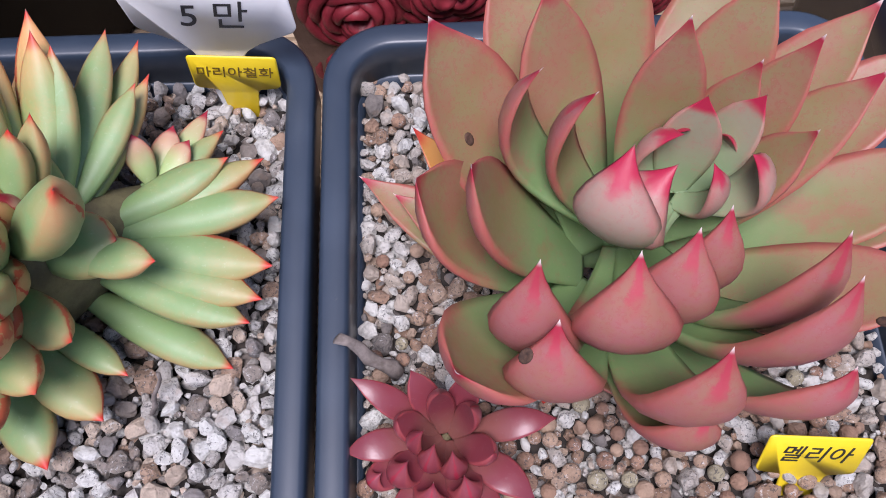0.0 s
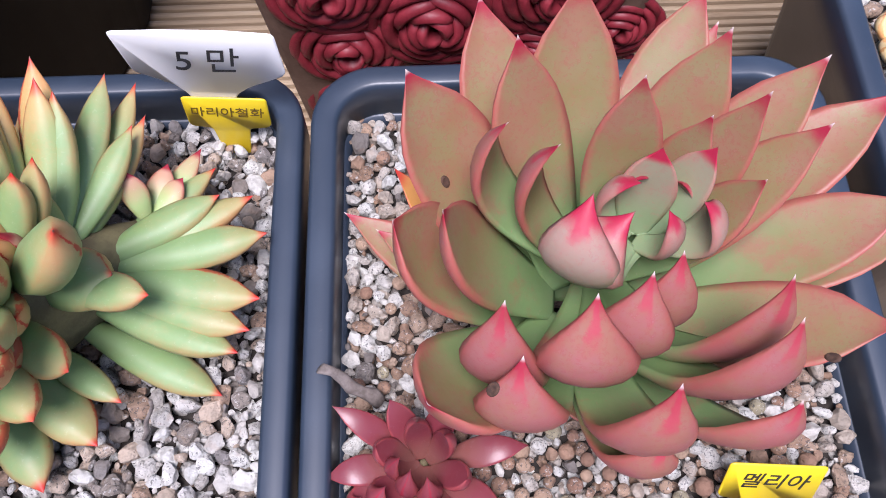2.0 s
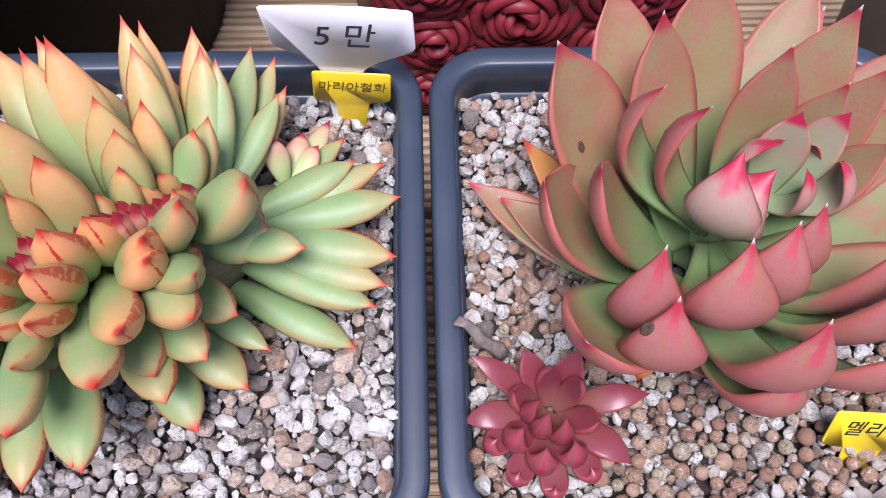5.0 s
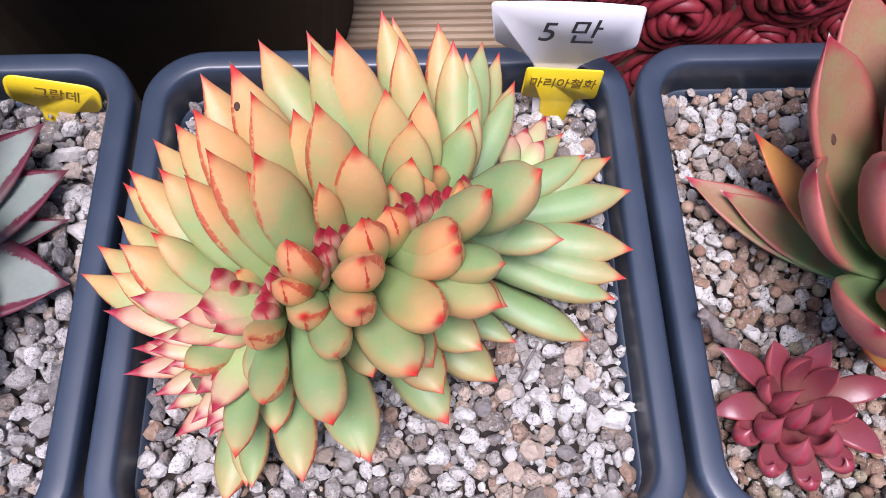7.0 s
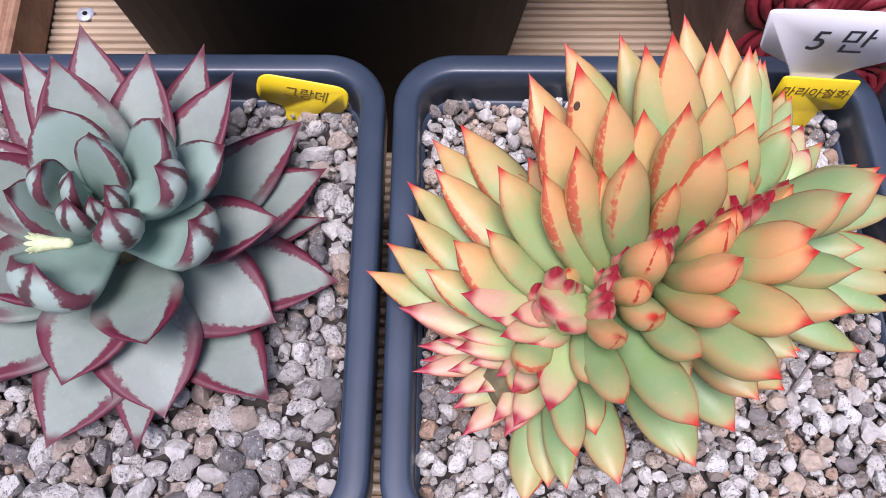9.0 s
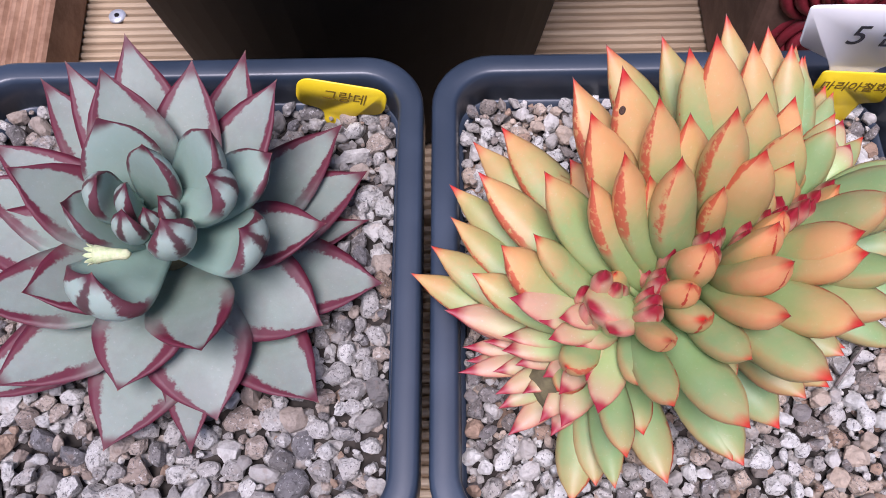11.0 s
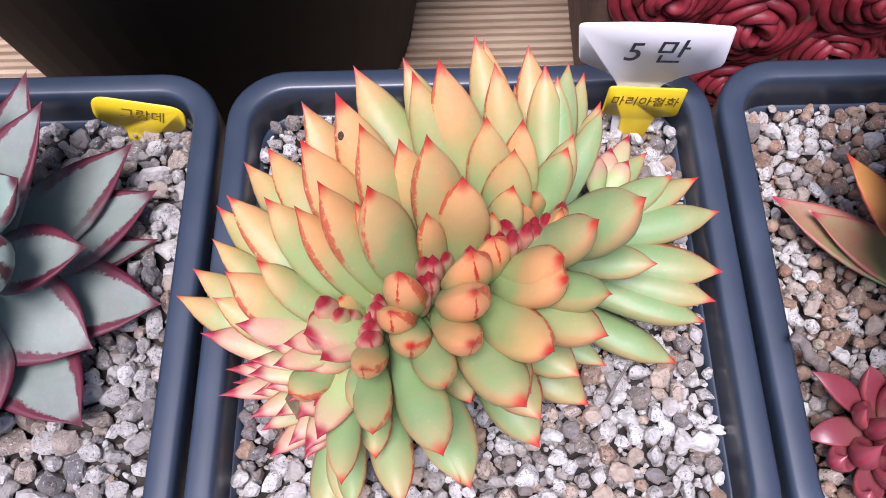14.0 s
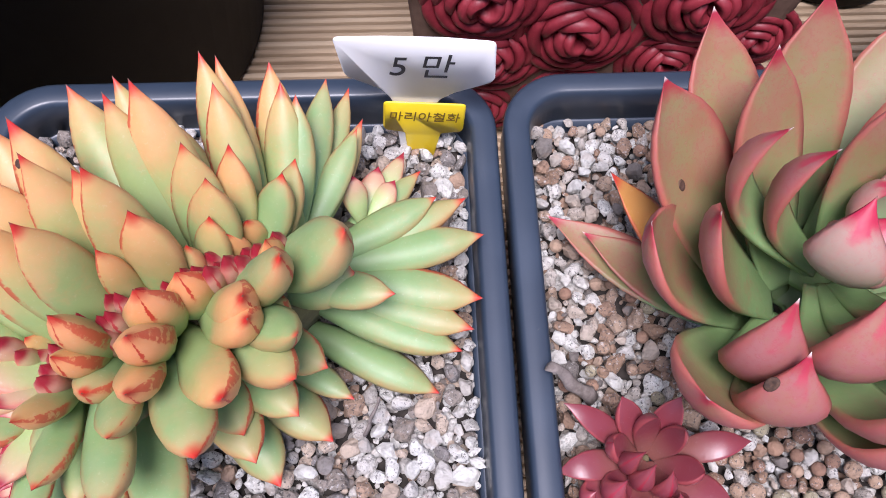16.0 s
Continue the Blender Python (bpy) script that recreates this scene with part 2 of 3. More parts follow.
WOOD = wood_material()
BEAM = plain_material("brown_timber", (0.2, 0.1, 0.055), (0.36, 0.21, 0.13), 60, 0.7, 0.3)
SOIL = plain_material("dark_soil", (0.018, 0.015, 0.012), (0.05, 0.04, 0.034), 300, 0.95, 0.6)
BLACK = plain_material("black_plastic", (0.008, 0.0072, 0.007), (0.014, 0.0125, 0.012), 30, 0.65, Specular_IOR_Level=0.12)
ROSE = plain_material("rose_red_paint", (0.16, 0.012, 0.02), (0.27, 0.028, 0.04), 90, 0.5, 0.3)
CLAYBROWN = plain_material("brown_planter_clay", (0.11, 0.06, 0.04), (0.2, 0.12, 0.085), 50, 0.7, 0.3)
WHITE = plain_material("white_label_plastic", (0.88, 0.88, 0.88), (0.9, 0.9, 0.9), 60, 0.35, 0.05)
YELLOW = plain_material("yellow_label_plastic", (0.78, 0.56, 0.01), (0.84, 0.62, 0.02), 60, 0.38, 0.05)
INK = plain_material("black_ink", (0.012, 0.012, 0.014), (0.03, 0.03, 0.034), 400, 0.5)
INK_FADED = plain_material("faded_ink", (0.1, 0.06, 0.008), (0.2, 0.12, 0.01), 900, 0.5)
TWIG = plain_material("grey_dry_twig", (0.14, 0.115, 0.1), (0.26, 0.22, 0.2), 400, 0.9, 0.6)
STEM = plain_material("succulent_stem", (0.12, 0.1, 0.05), (0.2, 0.17, 0.08), 200, 0.8, 0.4)
BUD = plain_material("cream_bud", (0.4, 0.5, 0.24), (0.62, 0.62, 0.38), 500, 0.6, 0.3)
STEEL = plain_material("zinc_screw", (0.5, 0.53, 0.58), (0.62, 0.65, 0.7), 300, 0.4, 0.1, metal=0.4)
GROUND = plain_material("concrete_ground", (0.3, 0.29, 0.27), (0.42, 0.4, 0.38), 3, 0.9, 0.3)
SCAR = plain_material("brown_scar", (0.035, 0.018, 0.012), (0.1, 0.05, 0.03), 900, 0.8, 0.3)


# ---- mesh helpers ----
def part(name, bm, material, parent=None, label="", smooth=True):
    me = bpy.data.meshes.new(name)
    bm.to_mesh(me)
    bm.free()
    me.materials.append(material)
    if smooth:
        me.shade_smooth()
    ob = new(name, me)
    ob.parent = parent
    return tagged(ob, label)


def empty(name, at=(0, 0, 0), label="", category="", group="", kind=""):
    ob = new(name)
    ob.matrix_world = Matrix.Translation(at)
    return tagged(ob, label, category, group, kind)


def round_square(hx, hy, r, n=7):
    """A rounded rectangle's outline, anticlockwise."""
    pts = []
    for cx, cy, a0 in ((hx - r, hy - r, 0), (r - hx, hy - r, 90), (r - hx, r - hy, 180), (hx - r, r - hy, 270)):
        for i in range(n + 1):
            a = radians(a0 + 90 * i / n)
            pts.append((cx + r * math.cos(a), cy + r * math.sin(a)))
    return pts


def loft(rings, close_top=False, close_bottom=False, wrap=False):
    bm = bmesh.new()
    rows = [[bm.verts.new(p) for p in ring] for ring in rings]
    pairs = list(zip(rows, rows[1:])) + ([(rows[-1], rows[0])] if wrap else [])
    for a, b in pairs:
        for i in range(len(a)):
            j = (i + 1) % len(a)
            bm.faces.new((a[i], a[j], b[j], b[i]))
    if close_bottom:
        bm.faces.new(rows[0][::-1])
    if close_top:
        bm.faces.new(rows[-1])
    bmesh.ops.recalc_face_normals(bm, faces=bm.faces)
    return bm


def slab(outline, thick, bevel=0.0003):
    """A flat plate from an outline in x and z, facing -y, its edges rounded."""
    def ring(y, inset):
        cx = sum(p[0] for p in outline) / len(outline)
        cz = sum(p[1] for p in outline) / len(outline)
        return [(x + (inset if x < cx else -inset), y, z + (inset if z < cz else -inset)) for x, z in outline]
    return loft([ring(-thick / 2, bevel), ring(-thick / 2 + bevel, 0), ring(thick / 2 - bevel, 0), ring(thick / 2, bevel)], True, True)


def soften(points, r, n=4):
    """Rounds the corners of an outline."""
    out = []
    for i, p in enumerate(points):
        p, a, b = Vector(p), Vector(points[i - 1]), Vector(points[(i + 1) % len(points)])
        q = min(r, (a - p).length * 0.45, (b - p).length * 0.45)
        s, e = p + (a - p).normalized() * q, p + (b - p).normalized() * q
        for k in range(n + 1):
            t = k / n
            out.append(tuple((1 - t) ** 2 * s + 2 * t * (1 - t) * p + t * t * e))
    return out


def revolve(profile, n=40):
    return loft([[(r * math.cos(2 * math.pi * i / n), r * math.sin(2 * math.pi * i / n), z) for i in range(n)] for r, z in profile], True, True)


# ---- ground, deck and timber ----
def build_ground():
    bm = bmesh.new()
    bmesh.ops.create_grid(bm, x_segments=1, y_segments=1, size=60)
    bmesh.ops.translate(bm, verts=bm.verts, vec=(0, 0, -0.0225))
    tagged(part("ground", bm, GROUND), "grey concrete ground under the wooden decking", "ground", kind="structure")


def build_board(parent, y0, y1, x0=-1.2, x1=1.2, top=0.0, pitch=0.0046):
    """One grooved decking board along x."""
    prof = [(y0, top - 0.022)]
    n = int((y1 - y0) / pitch)
    for i in range(n):
        for f, dz in ((0.0, -0.0032), (0.14, -0.0004), (0.3, 0.0), (0.56, 0.0), (0.72, -0.0004), (0.86, -0.0032)):
            prof.append((y0 + (i + f) * (y1 - y0) / n, top + dz))
    prof.append((y1, top - 0.022))
    bm = loft([[(x, y, z) for y, z in prof] for x in (x0, -0.4, 0, 0.4, x1)], True, True)
    return part("board", bm, WOOD, parent, smooth=False)


def build_deck():
    deck = empty("floor", (0, 0, 0), "grooved pale wooden decking boards under the plant pots", "decking", kind="structure")
    for k in range(-4, 5):
        build_board(deck, 0.0 + k * 0.145, 0.141 + k * 0.145)
    screw = empty("screw", (-0.248, 0.121, 0.0), "small zinc screw set in the decking board", "screw")
    part("screw_head", revolve([(0.0012, -0.003), (0.0046, -0.0006), (0.0044, 0.0006), (0.0018, 0.0008)], 20), STEEL, screw)
    # No hollow is cut: a black disc stands in for the recess's shade.
    part("drive_recess", revolve([(0.0013, 0.0004), (0.0014, 0.0012), (0.0006, 0.0013)], 6), BLACK, screw, "black disc standing in for the shaded drive recess")


def build_timber():
    """A grooved plank laid across, its ribs running away from the pots."""
    n, x0, x1 = 13, -0.335, -0.262
    prof = [(x0, 0.002)]
    for i in range(n):
        for f, dz in ((0.0, -0.0013), (0.25, 0.0), (0.55, 0.0), (0.85, -0.0013)):
            prof.append((x0 + (i + f) * (x1 - x0) / n, 0.031 + dz))
    prof.append((x1, 0.002))
    bm = loft([[(x - (y - 0.09) * 0.08, y, z) for x, z in prof] for y in (0.012, 0.1, 0.2, 0.45)], True, True)
    tagged(part("timber_plank", bm, BEAM, smooth=False), "reddish brown ribbed timber plank lying across the deck", "plank")


# ---- pots ----
POTS = [(-0.154, -0.081), (0.0, -0.081), (0.1535, -0.081), (0.3165, 0.002)]


def build_pot(cx, cy, label):
    pot = empty("plant_pot", (cx, cy, 0), label, "plant pot", "square pots on the bench")
    wall = [(0.056, 0.01, 0.0005), (0.0575, 0.012, 0.0), (0.0675, 0.0125, 0.104), (0.0685, 0.0125, 0.1085), (0.0662, 0.0105, 0.1085), (0.0655, 0.01, 0.1),
            (0.056, 0.01, 0.006)]
    part("pot_body", loft([[(x, y, z) for x, y in round_square(h, h, r)] for h, r, z in wall], True, True), POT, pot)
    rim = [(0.0686, 0.0125, 0.1075), (0.0752, 0.0185, 0.1075), (0.0757, 0.019, 0.1083), (0.0757, 0.019, 0.1203), (0.0752, 0.0187, 0.1217), (0.0742, 0.018, 0.1222),
           (0.0692, 0.0135, 0.1222), (0.0682, 0.0128, 0.1216), (0.0678, 0.0125, 0.12), (0.0672, 0.012, 0.1075)]
    part("rim", loft([[(x, y, z) for x, y in round_square(h, h, r, 10)] for h, r, z in rim], wrap=True), POT, pot, "flat glossy rolled rim")
    soil = loft([[(x, y, z) for x, y in round_square(h, h, 0.011)] for h, z in ((0.0655, 0.09), (0.0655, 0.104))], True, True)
    tagged(part("potting_soil", soil, SOIL, None, smooth=False), "dark potting soil under the gravel", "soil", kind="stuff").location = (cx, cy, 0)
    return pot


def sphere_mesh(level):
    bm = bmesh.new()
    bmesh.ops.create_icosphere(bm, subdivisions=level, radius=1.0)
    v = np.array([p.co[:] for p in bm.verts])
    f = np.array([[q.index for q in p.verts] for p in bm.faces])
    bm.free()
    return v, f


SHAPES = {1: sphere_mesh(1), 2: sphere_mesh(2), 3: sphere_mesh(3)}


def heap(name, stones, material, at, label, category, rng, lumpy=0.2):
    """Stones (x, y, z, size) as one mesh of separate lumps."""
    verts, faces, base = [], [], 0
    for x, y, z, s in stones:
        v, f = SHAPES[2 if lumpy else 2]
        d = v.copy()
        out = np.ones(len(v))
        for k in range(5):
            axis = rng.normal(size=3)
            axis /= np.linalg.norm(axis)
            out += lumpy * 0.35 * np.sin(v @ axis * rng.uniform(1.5, 5) + rng.uniform(0, 6))
        if lumpy:
            for k in range(rng.integers(6, 12)):
                axis = rng.normal(size=3)
                axis /= np.linalg.norm(axis)
                h = (v @ axis) * out
                lim = rng.uniform(0.48, 0.74)
                out = np.where(h > lim, out * lim / np.maximum(h, lim), out)
        d = v * out[:, None] * (np.array([1.0, rng.uniform(0.72, 1.0), rng.uniform(0.6, 0.9)]) if lumpy else 1.0)
        if lumpy:
            d *= 1 + rng.normal(size=(len(v), 1)) * 0.05
        q, _ = np.linalg.qr(rng.normal(size=(3, 3)))
        if np.linalg.det(q) < 0:
            q[:, 0] = -q[:, 0]
        verts.append(d @ q.T * s * (0.66 if lumpy else 0.5) + (x, y, z))
        faces.append(f + base)
        base += len(v)
    verts, faces = np.concatenate(verts), np.concatenate(faces)
    me = bpy.data.meshes.new(name)
    me.from_pydata(verts.tolist(), [], faces.tolist())
    me.materials.append(material)
    if lumpy:
        me.shade_flat()
    else:
        me.shade_smooth()
    ob = new(name, me)
    ob.location = at
    return tagged(ob, label, category, kind="stuff")


def spread(rng, count, sizes, half, top, tight=0.43, taken=(), near=None, keep=0.0):
    """Places for stones that lie close without running far into each other."""
    put = [tuple(t) for t in taken]
    pos = np.zeros((count + len(put), 3))
    for i, t in enumerate(put):
        pos[i] = (t[0], t[1], t[3])
    n, out = len(put), []
    want = np.sort(rng.uniform(0, 1, count) ** 1.6 * (sizes[1] - sizes[0]) + sizes[0])[::-1]
    for s in want:
        for attempt in range(14):
            if near and rng.uniform() > keep:
                x, y = near[0] + rng.normal() * near[2], near[1] + rng.normal() * near[3]
            else:
                x, y = rng.uniform(-1, 1, 2) * (half - s * 0.3)
            if max(abs(x), abs(y)) > half - s * 0.25:
                continue
            if n and (np.hypot(pos[:n, 0] - x, pos[:n, 1] - y) < tight * (pos[:n, 2] + s)).any():
                continue
            pos[n] = (x, y, s)
            n += 1
            out.append((x, y, top - s * 0.42 + rng.normal() * 0.0006, s))
            break
    return out


def build_gravel(k, sizes, count, label, clay=None, seed=1):
    rng = np.random.default_rng(seed)
    cx, cy = POTS[k]
    half, top = 0.0665, 0.1105
    balls = spread(rng, clay[0], (0.0034, 0.0052), half, top + 0.0006, 0.46, (), clay[1], 0.35) if clay else []
    upper = spread(rng, count, sizes, half, top, 0.4, balls)
    small = spread(rng, count, (0.0016, sizes[0]), half, top - 0.0022, 0.4, balls + upper)
    lower = spread(rng, count, (sizes[0], sizes[1] * 0.8), half, top - 0.0046, 0.34)
    heap("gravel", upper + small + lower, STONES[min(k, 2)], (cx, cy, 0), label, "gravel", rng)
    if balls:
        heap("clay_balls", balls, STONES[3], (cx, cy, 0), "round brown baked clay balls scattered among the gravel", "clay balls", rng, 0.0)


# ---- succulents ----
def leaf_mesh(name, base, control, tip, side, width, thick, cup, peak, power, neck, material, spine=0.03, rows=18, flat=0.25):
    """A fleshy leaf along a bent line, with its upper face hollowed and its back keeled."""
    base, control, tip = Vector(base), Vector(control), Vector(tip)
    n_up, n_low = 9, 7
    verts, faces, along, across, under = [], [], [], [], []
    us = [0.5 - 0.5 * math.cos(math.pi * (i / (rows - 1)) ** 0.9) for i in range(rows)]
    for u in us:
        p = (1 - u) ** 2 * base + 2 * u * (1 - u) * control + u * u * tip
        t = (2 * (1 - u) * (control - base) + 2 * u * (tip - control)).normalized()
        s = (side - t * side.dot(t)).normalized()
        n = t.cross(s)
        if u < peak:
            f = neck + (1 - neck) * math.sin(0.5 * math.pi * u / peak) ** 1.2
        else:
            q = (u - peak) / (1 - peak)
            f = (1 - q ** power) * (1 - 0.5 * max(0.0, (q - 0.55) / 0.45) ** 1.4)
            f = max(f, spine * min(1.0, (1 - u) / 0.05) + 0.004)
        h = width * 0.5 * f
        th = thick * width * min(1.0, f * 1.15) * (1.15 - 0.45 * u)
        for k in range(n_up):
            v = -1 + 2 * k / (n_up - 1)
            v = math.copysign(abs(v) ** 0.7, v)
            rise = cup * h * v * v + flat * th * (1 - v * v)
            verts.append(p + s * (h * v) + n * rise)
            along.append(u), across.append(v), under.append(0.0)
        for k in range(n_low):
            a = math.pi * (k + 1) / (n_low + 1)
            v = math.cos(a)
            drop = cup * h * v * v - th * math.sin(a) ** 0.8
            verts.append(p + s * (h * v) + n * drop)
            along.append(u), across.append(v), under.append(1.0)
    m = n_up + n_low
    for i in range(rows - 1):
        for j in range(m):
            k = (j + 1) % m
            faces.append((i * m + j, i * m + k, (i + 1) * m + k, (i + 1) * m + j))
    faces.append(tuple(range(m))[::-1])
    faces.append(tuple((rows - 1) * m + j for j in range(m)))
    me = bpy.data.meshes.new(name)
    me.from_pydata([tuple(v) for v in verts], [], faces)
    for key, values in (("along", along), ("across", across), ("under", under)):
        me.attributes.new(key, "FLOAT", "POINT").data.foreach_set("value", values)
    bm = bmesh.new()
    bm.from_mesh(me)
    bmesh.ops.recalc_face_normals(bm, faces=bm.faces)
    bm.to_mesh(me)
    bm.free()
    me.materials.append(material)
    me.shade_smooth()
    return me


def rosette(name, at, whorls, style, label, category, group="", stout=1.0, lean=(0, 0), stiff=0.0, arch=0.0, hood=0.0, crown=(0, 0), sag=0.0):
    """A plant of whorls: each leaf by its bearing, reach, height of tip, width and how far it bows out."""
    plant = empty(name, (*at, 0.11), label, category, group)
    rng = random.Random(7)
    wide = {"heart": 0.88, "leaves": 0.85, "inner": 0.95, "middle": 0.94}
    for whorl, leaves in whorls.items():
        material, foot, thick, cup, peak, power, neck = style[whorl]
        for bearing, reach, height, width, bow in leaves:
            a = radians(bearing)
            tip = Vector((math.cos(a) * reach * 0.001, math.sin(a) * reach * 0.001, height * 0.001))
            heart = Vector((*lean, 0)) * max(0.0, 1 - foot / 0.064)
            way = Vector((tip.x - heart.x, tip.y - heart.y, 0))
            run = max(way.length, 0.002)
            out = way / way.length if way.length > 1e-5 else Vector((1, 0, 0))
            base = heart + out * min(0.005, run * 0.2) + Vector((0, 0, foot))
            rise = 0.42 if bow > 1 else 0.34 + stiff
            hooded = hood > 0 and bow > 1
            bow = 0.94 if bow > 1 else bow * (1 - stiff)
            control = heart + out * (max(run, 0.009) * bow) + Vector((0, 0, foot + (tip.z - foot) * rise))
            control.z += arch * run
            if hooded:
                out = Vector((tip.x - crown[0], tip.y - crown[1], 0)).normalized()
                if sag and out.y < 0.2 and reach > 12:
                    out = (out * (1 - sag) + Vector((-0.3 if out.x > 0.2 else 0.15 if out.x < -0.5 else -0.1, -sag, 0))).normalized()
                control = Vector((tip.x, tip.y, 0)) + out * hood * width / 18 + Vector((0, 0, foot + (tip.z - foot) * 0.3))
            side = Vector((-out.y, out.x, rng.uniform(-0.12, 0.12)))
            me = leaf_mesh("leaf", base, control, tip, side, width * 0.001 * wide.get(whorl, 1.0), thick, cup, peak, power, neck, material)
            new("leaf", me).parent = plant
    stem = revolve([(q * stout, z * stout) for q, z in ((0.007, -0.008), (0.0075, 0.0), (0.006, 0.02), (0.003, 0.032))], 14)
    part("stem", stem, STEM, plant, "short brownish stem")
    return plant

RED = {
    "outer": [
        (149, 61.3, 68.0, 25, 0.8), (122, 66.3, 62.0, 21, 0.75), (106, 50.7, 76.0, 23, 0.8), (72, 60.5, 62.0, 20, 0.75),
        (66, 61.9, 50.0, 14, 0.75), (39, 52.1, 67.0, 21, 0.7), (27, 70.2, 53.0, 22, 0.7), (3, 58.1, 55.0, 21, 0.72),
        (2, 67.3, 40.0, 18, 0.72), (-27, 54.2, 52.0, 22, 0.72), (-59, 46.4, 54.0, 17, 1.1), (-94, 45.8, 50.0, 16, 1.05),
        (-143, 62.6, 53.0, 27, 0.95), (178, 56.5, 55.0, 26, 0.95),
    ],
    "skirt": [(160, 76.8, 11.0, 16, 0.6), (163, 66, 14.0, 15, 0.6), (-100, 38, 12.0, 15, 0.6)],
    "low": [
        (153, 64.4, 30.0, 13, 0.6), (-129, 46.8, 14.0, 12, 0.7), (-78, 42.1, 22.0, 11, 0.7),
    ],
    "middle": [
        (130, 44.7, 75.0, 21, 0.85), (65, 33.9, 80.0, 22, 0.8), (39, 26.1, 78.0, 17, 0.85), (21, 37.9, 70.0, 19, 0.75),
        (-45, 28.0, 71.0, 17, 1.05), (-56, 34.5, 72.0, 19, 1.1), (-96, 39.7, 70.0, 21, 1.05), (-135, 44.4, 63.0, 22, 1.1),
        (-147, 41.5, 70.0, 20, 1.15), (-177, 45.8, 68.0, 23, 0.98),
    ],
    "inner": [
        (162, 34.1, 79.0, 15, 1.05), (164, 23.4, 77.0, 14, 1.05), (112, 17.4, 85.0, 17, 0.95), (56, 12.9, 79.0, 15, 0.9),
        (3, 19.1, 70.0, 15, 0.9), (-92, 14.6, 72.0, 16, 1.1), (-110, 19.8, 72.0, 20, 1.15), (-128, 29.1, 73.0, 23, 1.2),
    ],
    "heart": [
        (-169, 17.2, 75.0, 20, 1.2), (-148, 9.5, 70.0, 20, 1.2), (106, 7.0, 74.0, 14, 0.9), (36, 11.0, 74.0, 13, 0.9),
        (-32, 6.5, 70.0, 14, 1.1), (170, 6.0, 70.0, 12, 1.1), (34, 3.6, 67.0, 9, 1.1), (-104, 4.0, 68.0, 10, 1.1), (143, 5.0, 68.0, 9, 1.1),
    ],
}
BLUE = {
    "outer": [
        (105, 61.0, 42.0, 25, 0.8), (123, 70.7, 30.0, 19, 0.75), (130, 74.2, 25.0, 20, 0.75), (76, 64.0, 30.0, 22, 0.75),
        (48, 64.0, 12.0, 24, 0.75), (33, 60.6, 8.0, 25, 0.8), (20, 55.0, 3.0, 16, 0.7), (-4, 56.8, 7.0, 27, 0.8),
        (-44, 56.7, 9.0, 26, 0.8), (-82, 52.8, 7.0, 17, 0.75), (-107, 54.1, 8.0, 29, 0.8), (-147, 69.1, 7.0, 24, 0.8),
        (-142, 58.9, 15.0, 27, 0.8), (-164, 55.8, 25.0, 27, 0.8), (171, 66.7, 18.0, 27, 0.8), (158, 68.7, 20.0, 24, 0.8),
    ],
    "middle": [
        (110, 39.1, 55.0, 25, 0.85), (82, 46.6, 46.0, 22, 0.8), (56, 51.7, 41.0, 21, 0.8), (5, 43.5, 30.0, 22, 0.85),
        (-24, 44.7, 11.0, 29, 0.85), (-72, 46.8, 11.0, 31, 0.85), (-103, 40.1, 21.0, 28, 0.88), (-63, 39.0, 40.0, 25, 0.9),
        (-146, 34.8, 40.0, 25, 0.9), (163, 36.1, 50.0, 23, 0.9), (151, 60.4, 32.0, 20, 0.8),
    ],
    "inner": [
        (116, 20.1, 60.0, 21, 0.95), (33, 24.0, 62.0, 21, 0.95), (25, 35.0, 48.0, 18, 0.95), (-16, 27.0, 50.0, 20, 1.05),
        (-108, 20.4, 52.0, 24, 1.05), (-160, 14.4, 59.0, 17, 1.0), (59, 9.7, 63.0, 17, 1.0),
    ],
    "heart": [
        (3, 19.9, 60.0, 15, 1.1), (-177, 4.1, 63.0, 13, 1.1), (-42, 15.2, 61.0, 14, 1.15), (-33, 2.8, 62.0, 10, 1.1),
        (-77, 7.3, 60.0, 10, 1.1), (-20, 9.5, 59.0, 8, 1.1), (-45, 7.9, 58.0, 7, 1.1),
    ],
}
PUP = {
    "leaves": [
        (-172, 24, 9, 9, 0.7), (150, 25, 17, 8, 0.6), (5, 26, 12, 9, 0.65), (-38, 25, 9, 10, 0.7), (120, 15, 20, 9, 0.7), (60, 14, 21, 9, 0.7),
        (-150, 17, 13, 9, 1.1), (-120, 19, 11, 9, 1.1), (-92, 20, 10, 9, 1.1), (-62, 18, 11, 9, 1.1),
        (-140, 11, 20, 10, 1.1), (-105, 12, 19, 11, 1.1), (-72, 11, 20, 10, 1.1), (-30, 12, 19, 9, 0.9), (170, 11, 20, 9, 0.9),
        (-120, 5, 25, 8, 1.1), (-80, 6, 25, 8, 1.1), (-160, 5, 26, 7, 1.1), (30, 6, 25, 8, 0.9), (100, 6, 26, 8, 0.9),
    ],
}
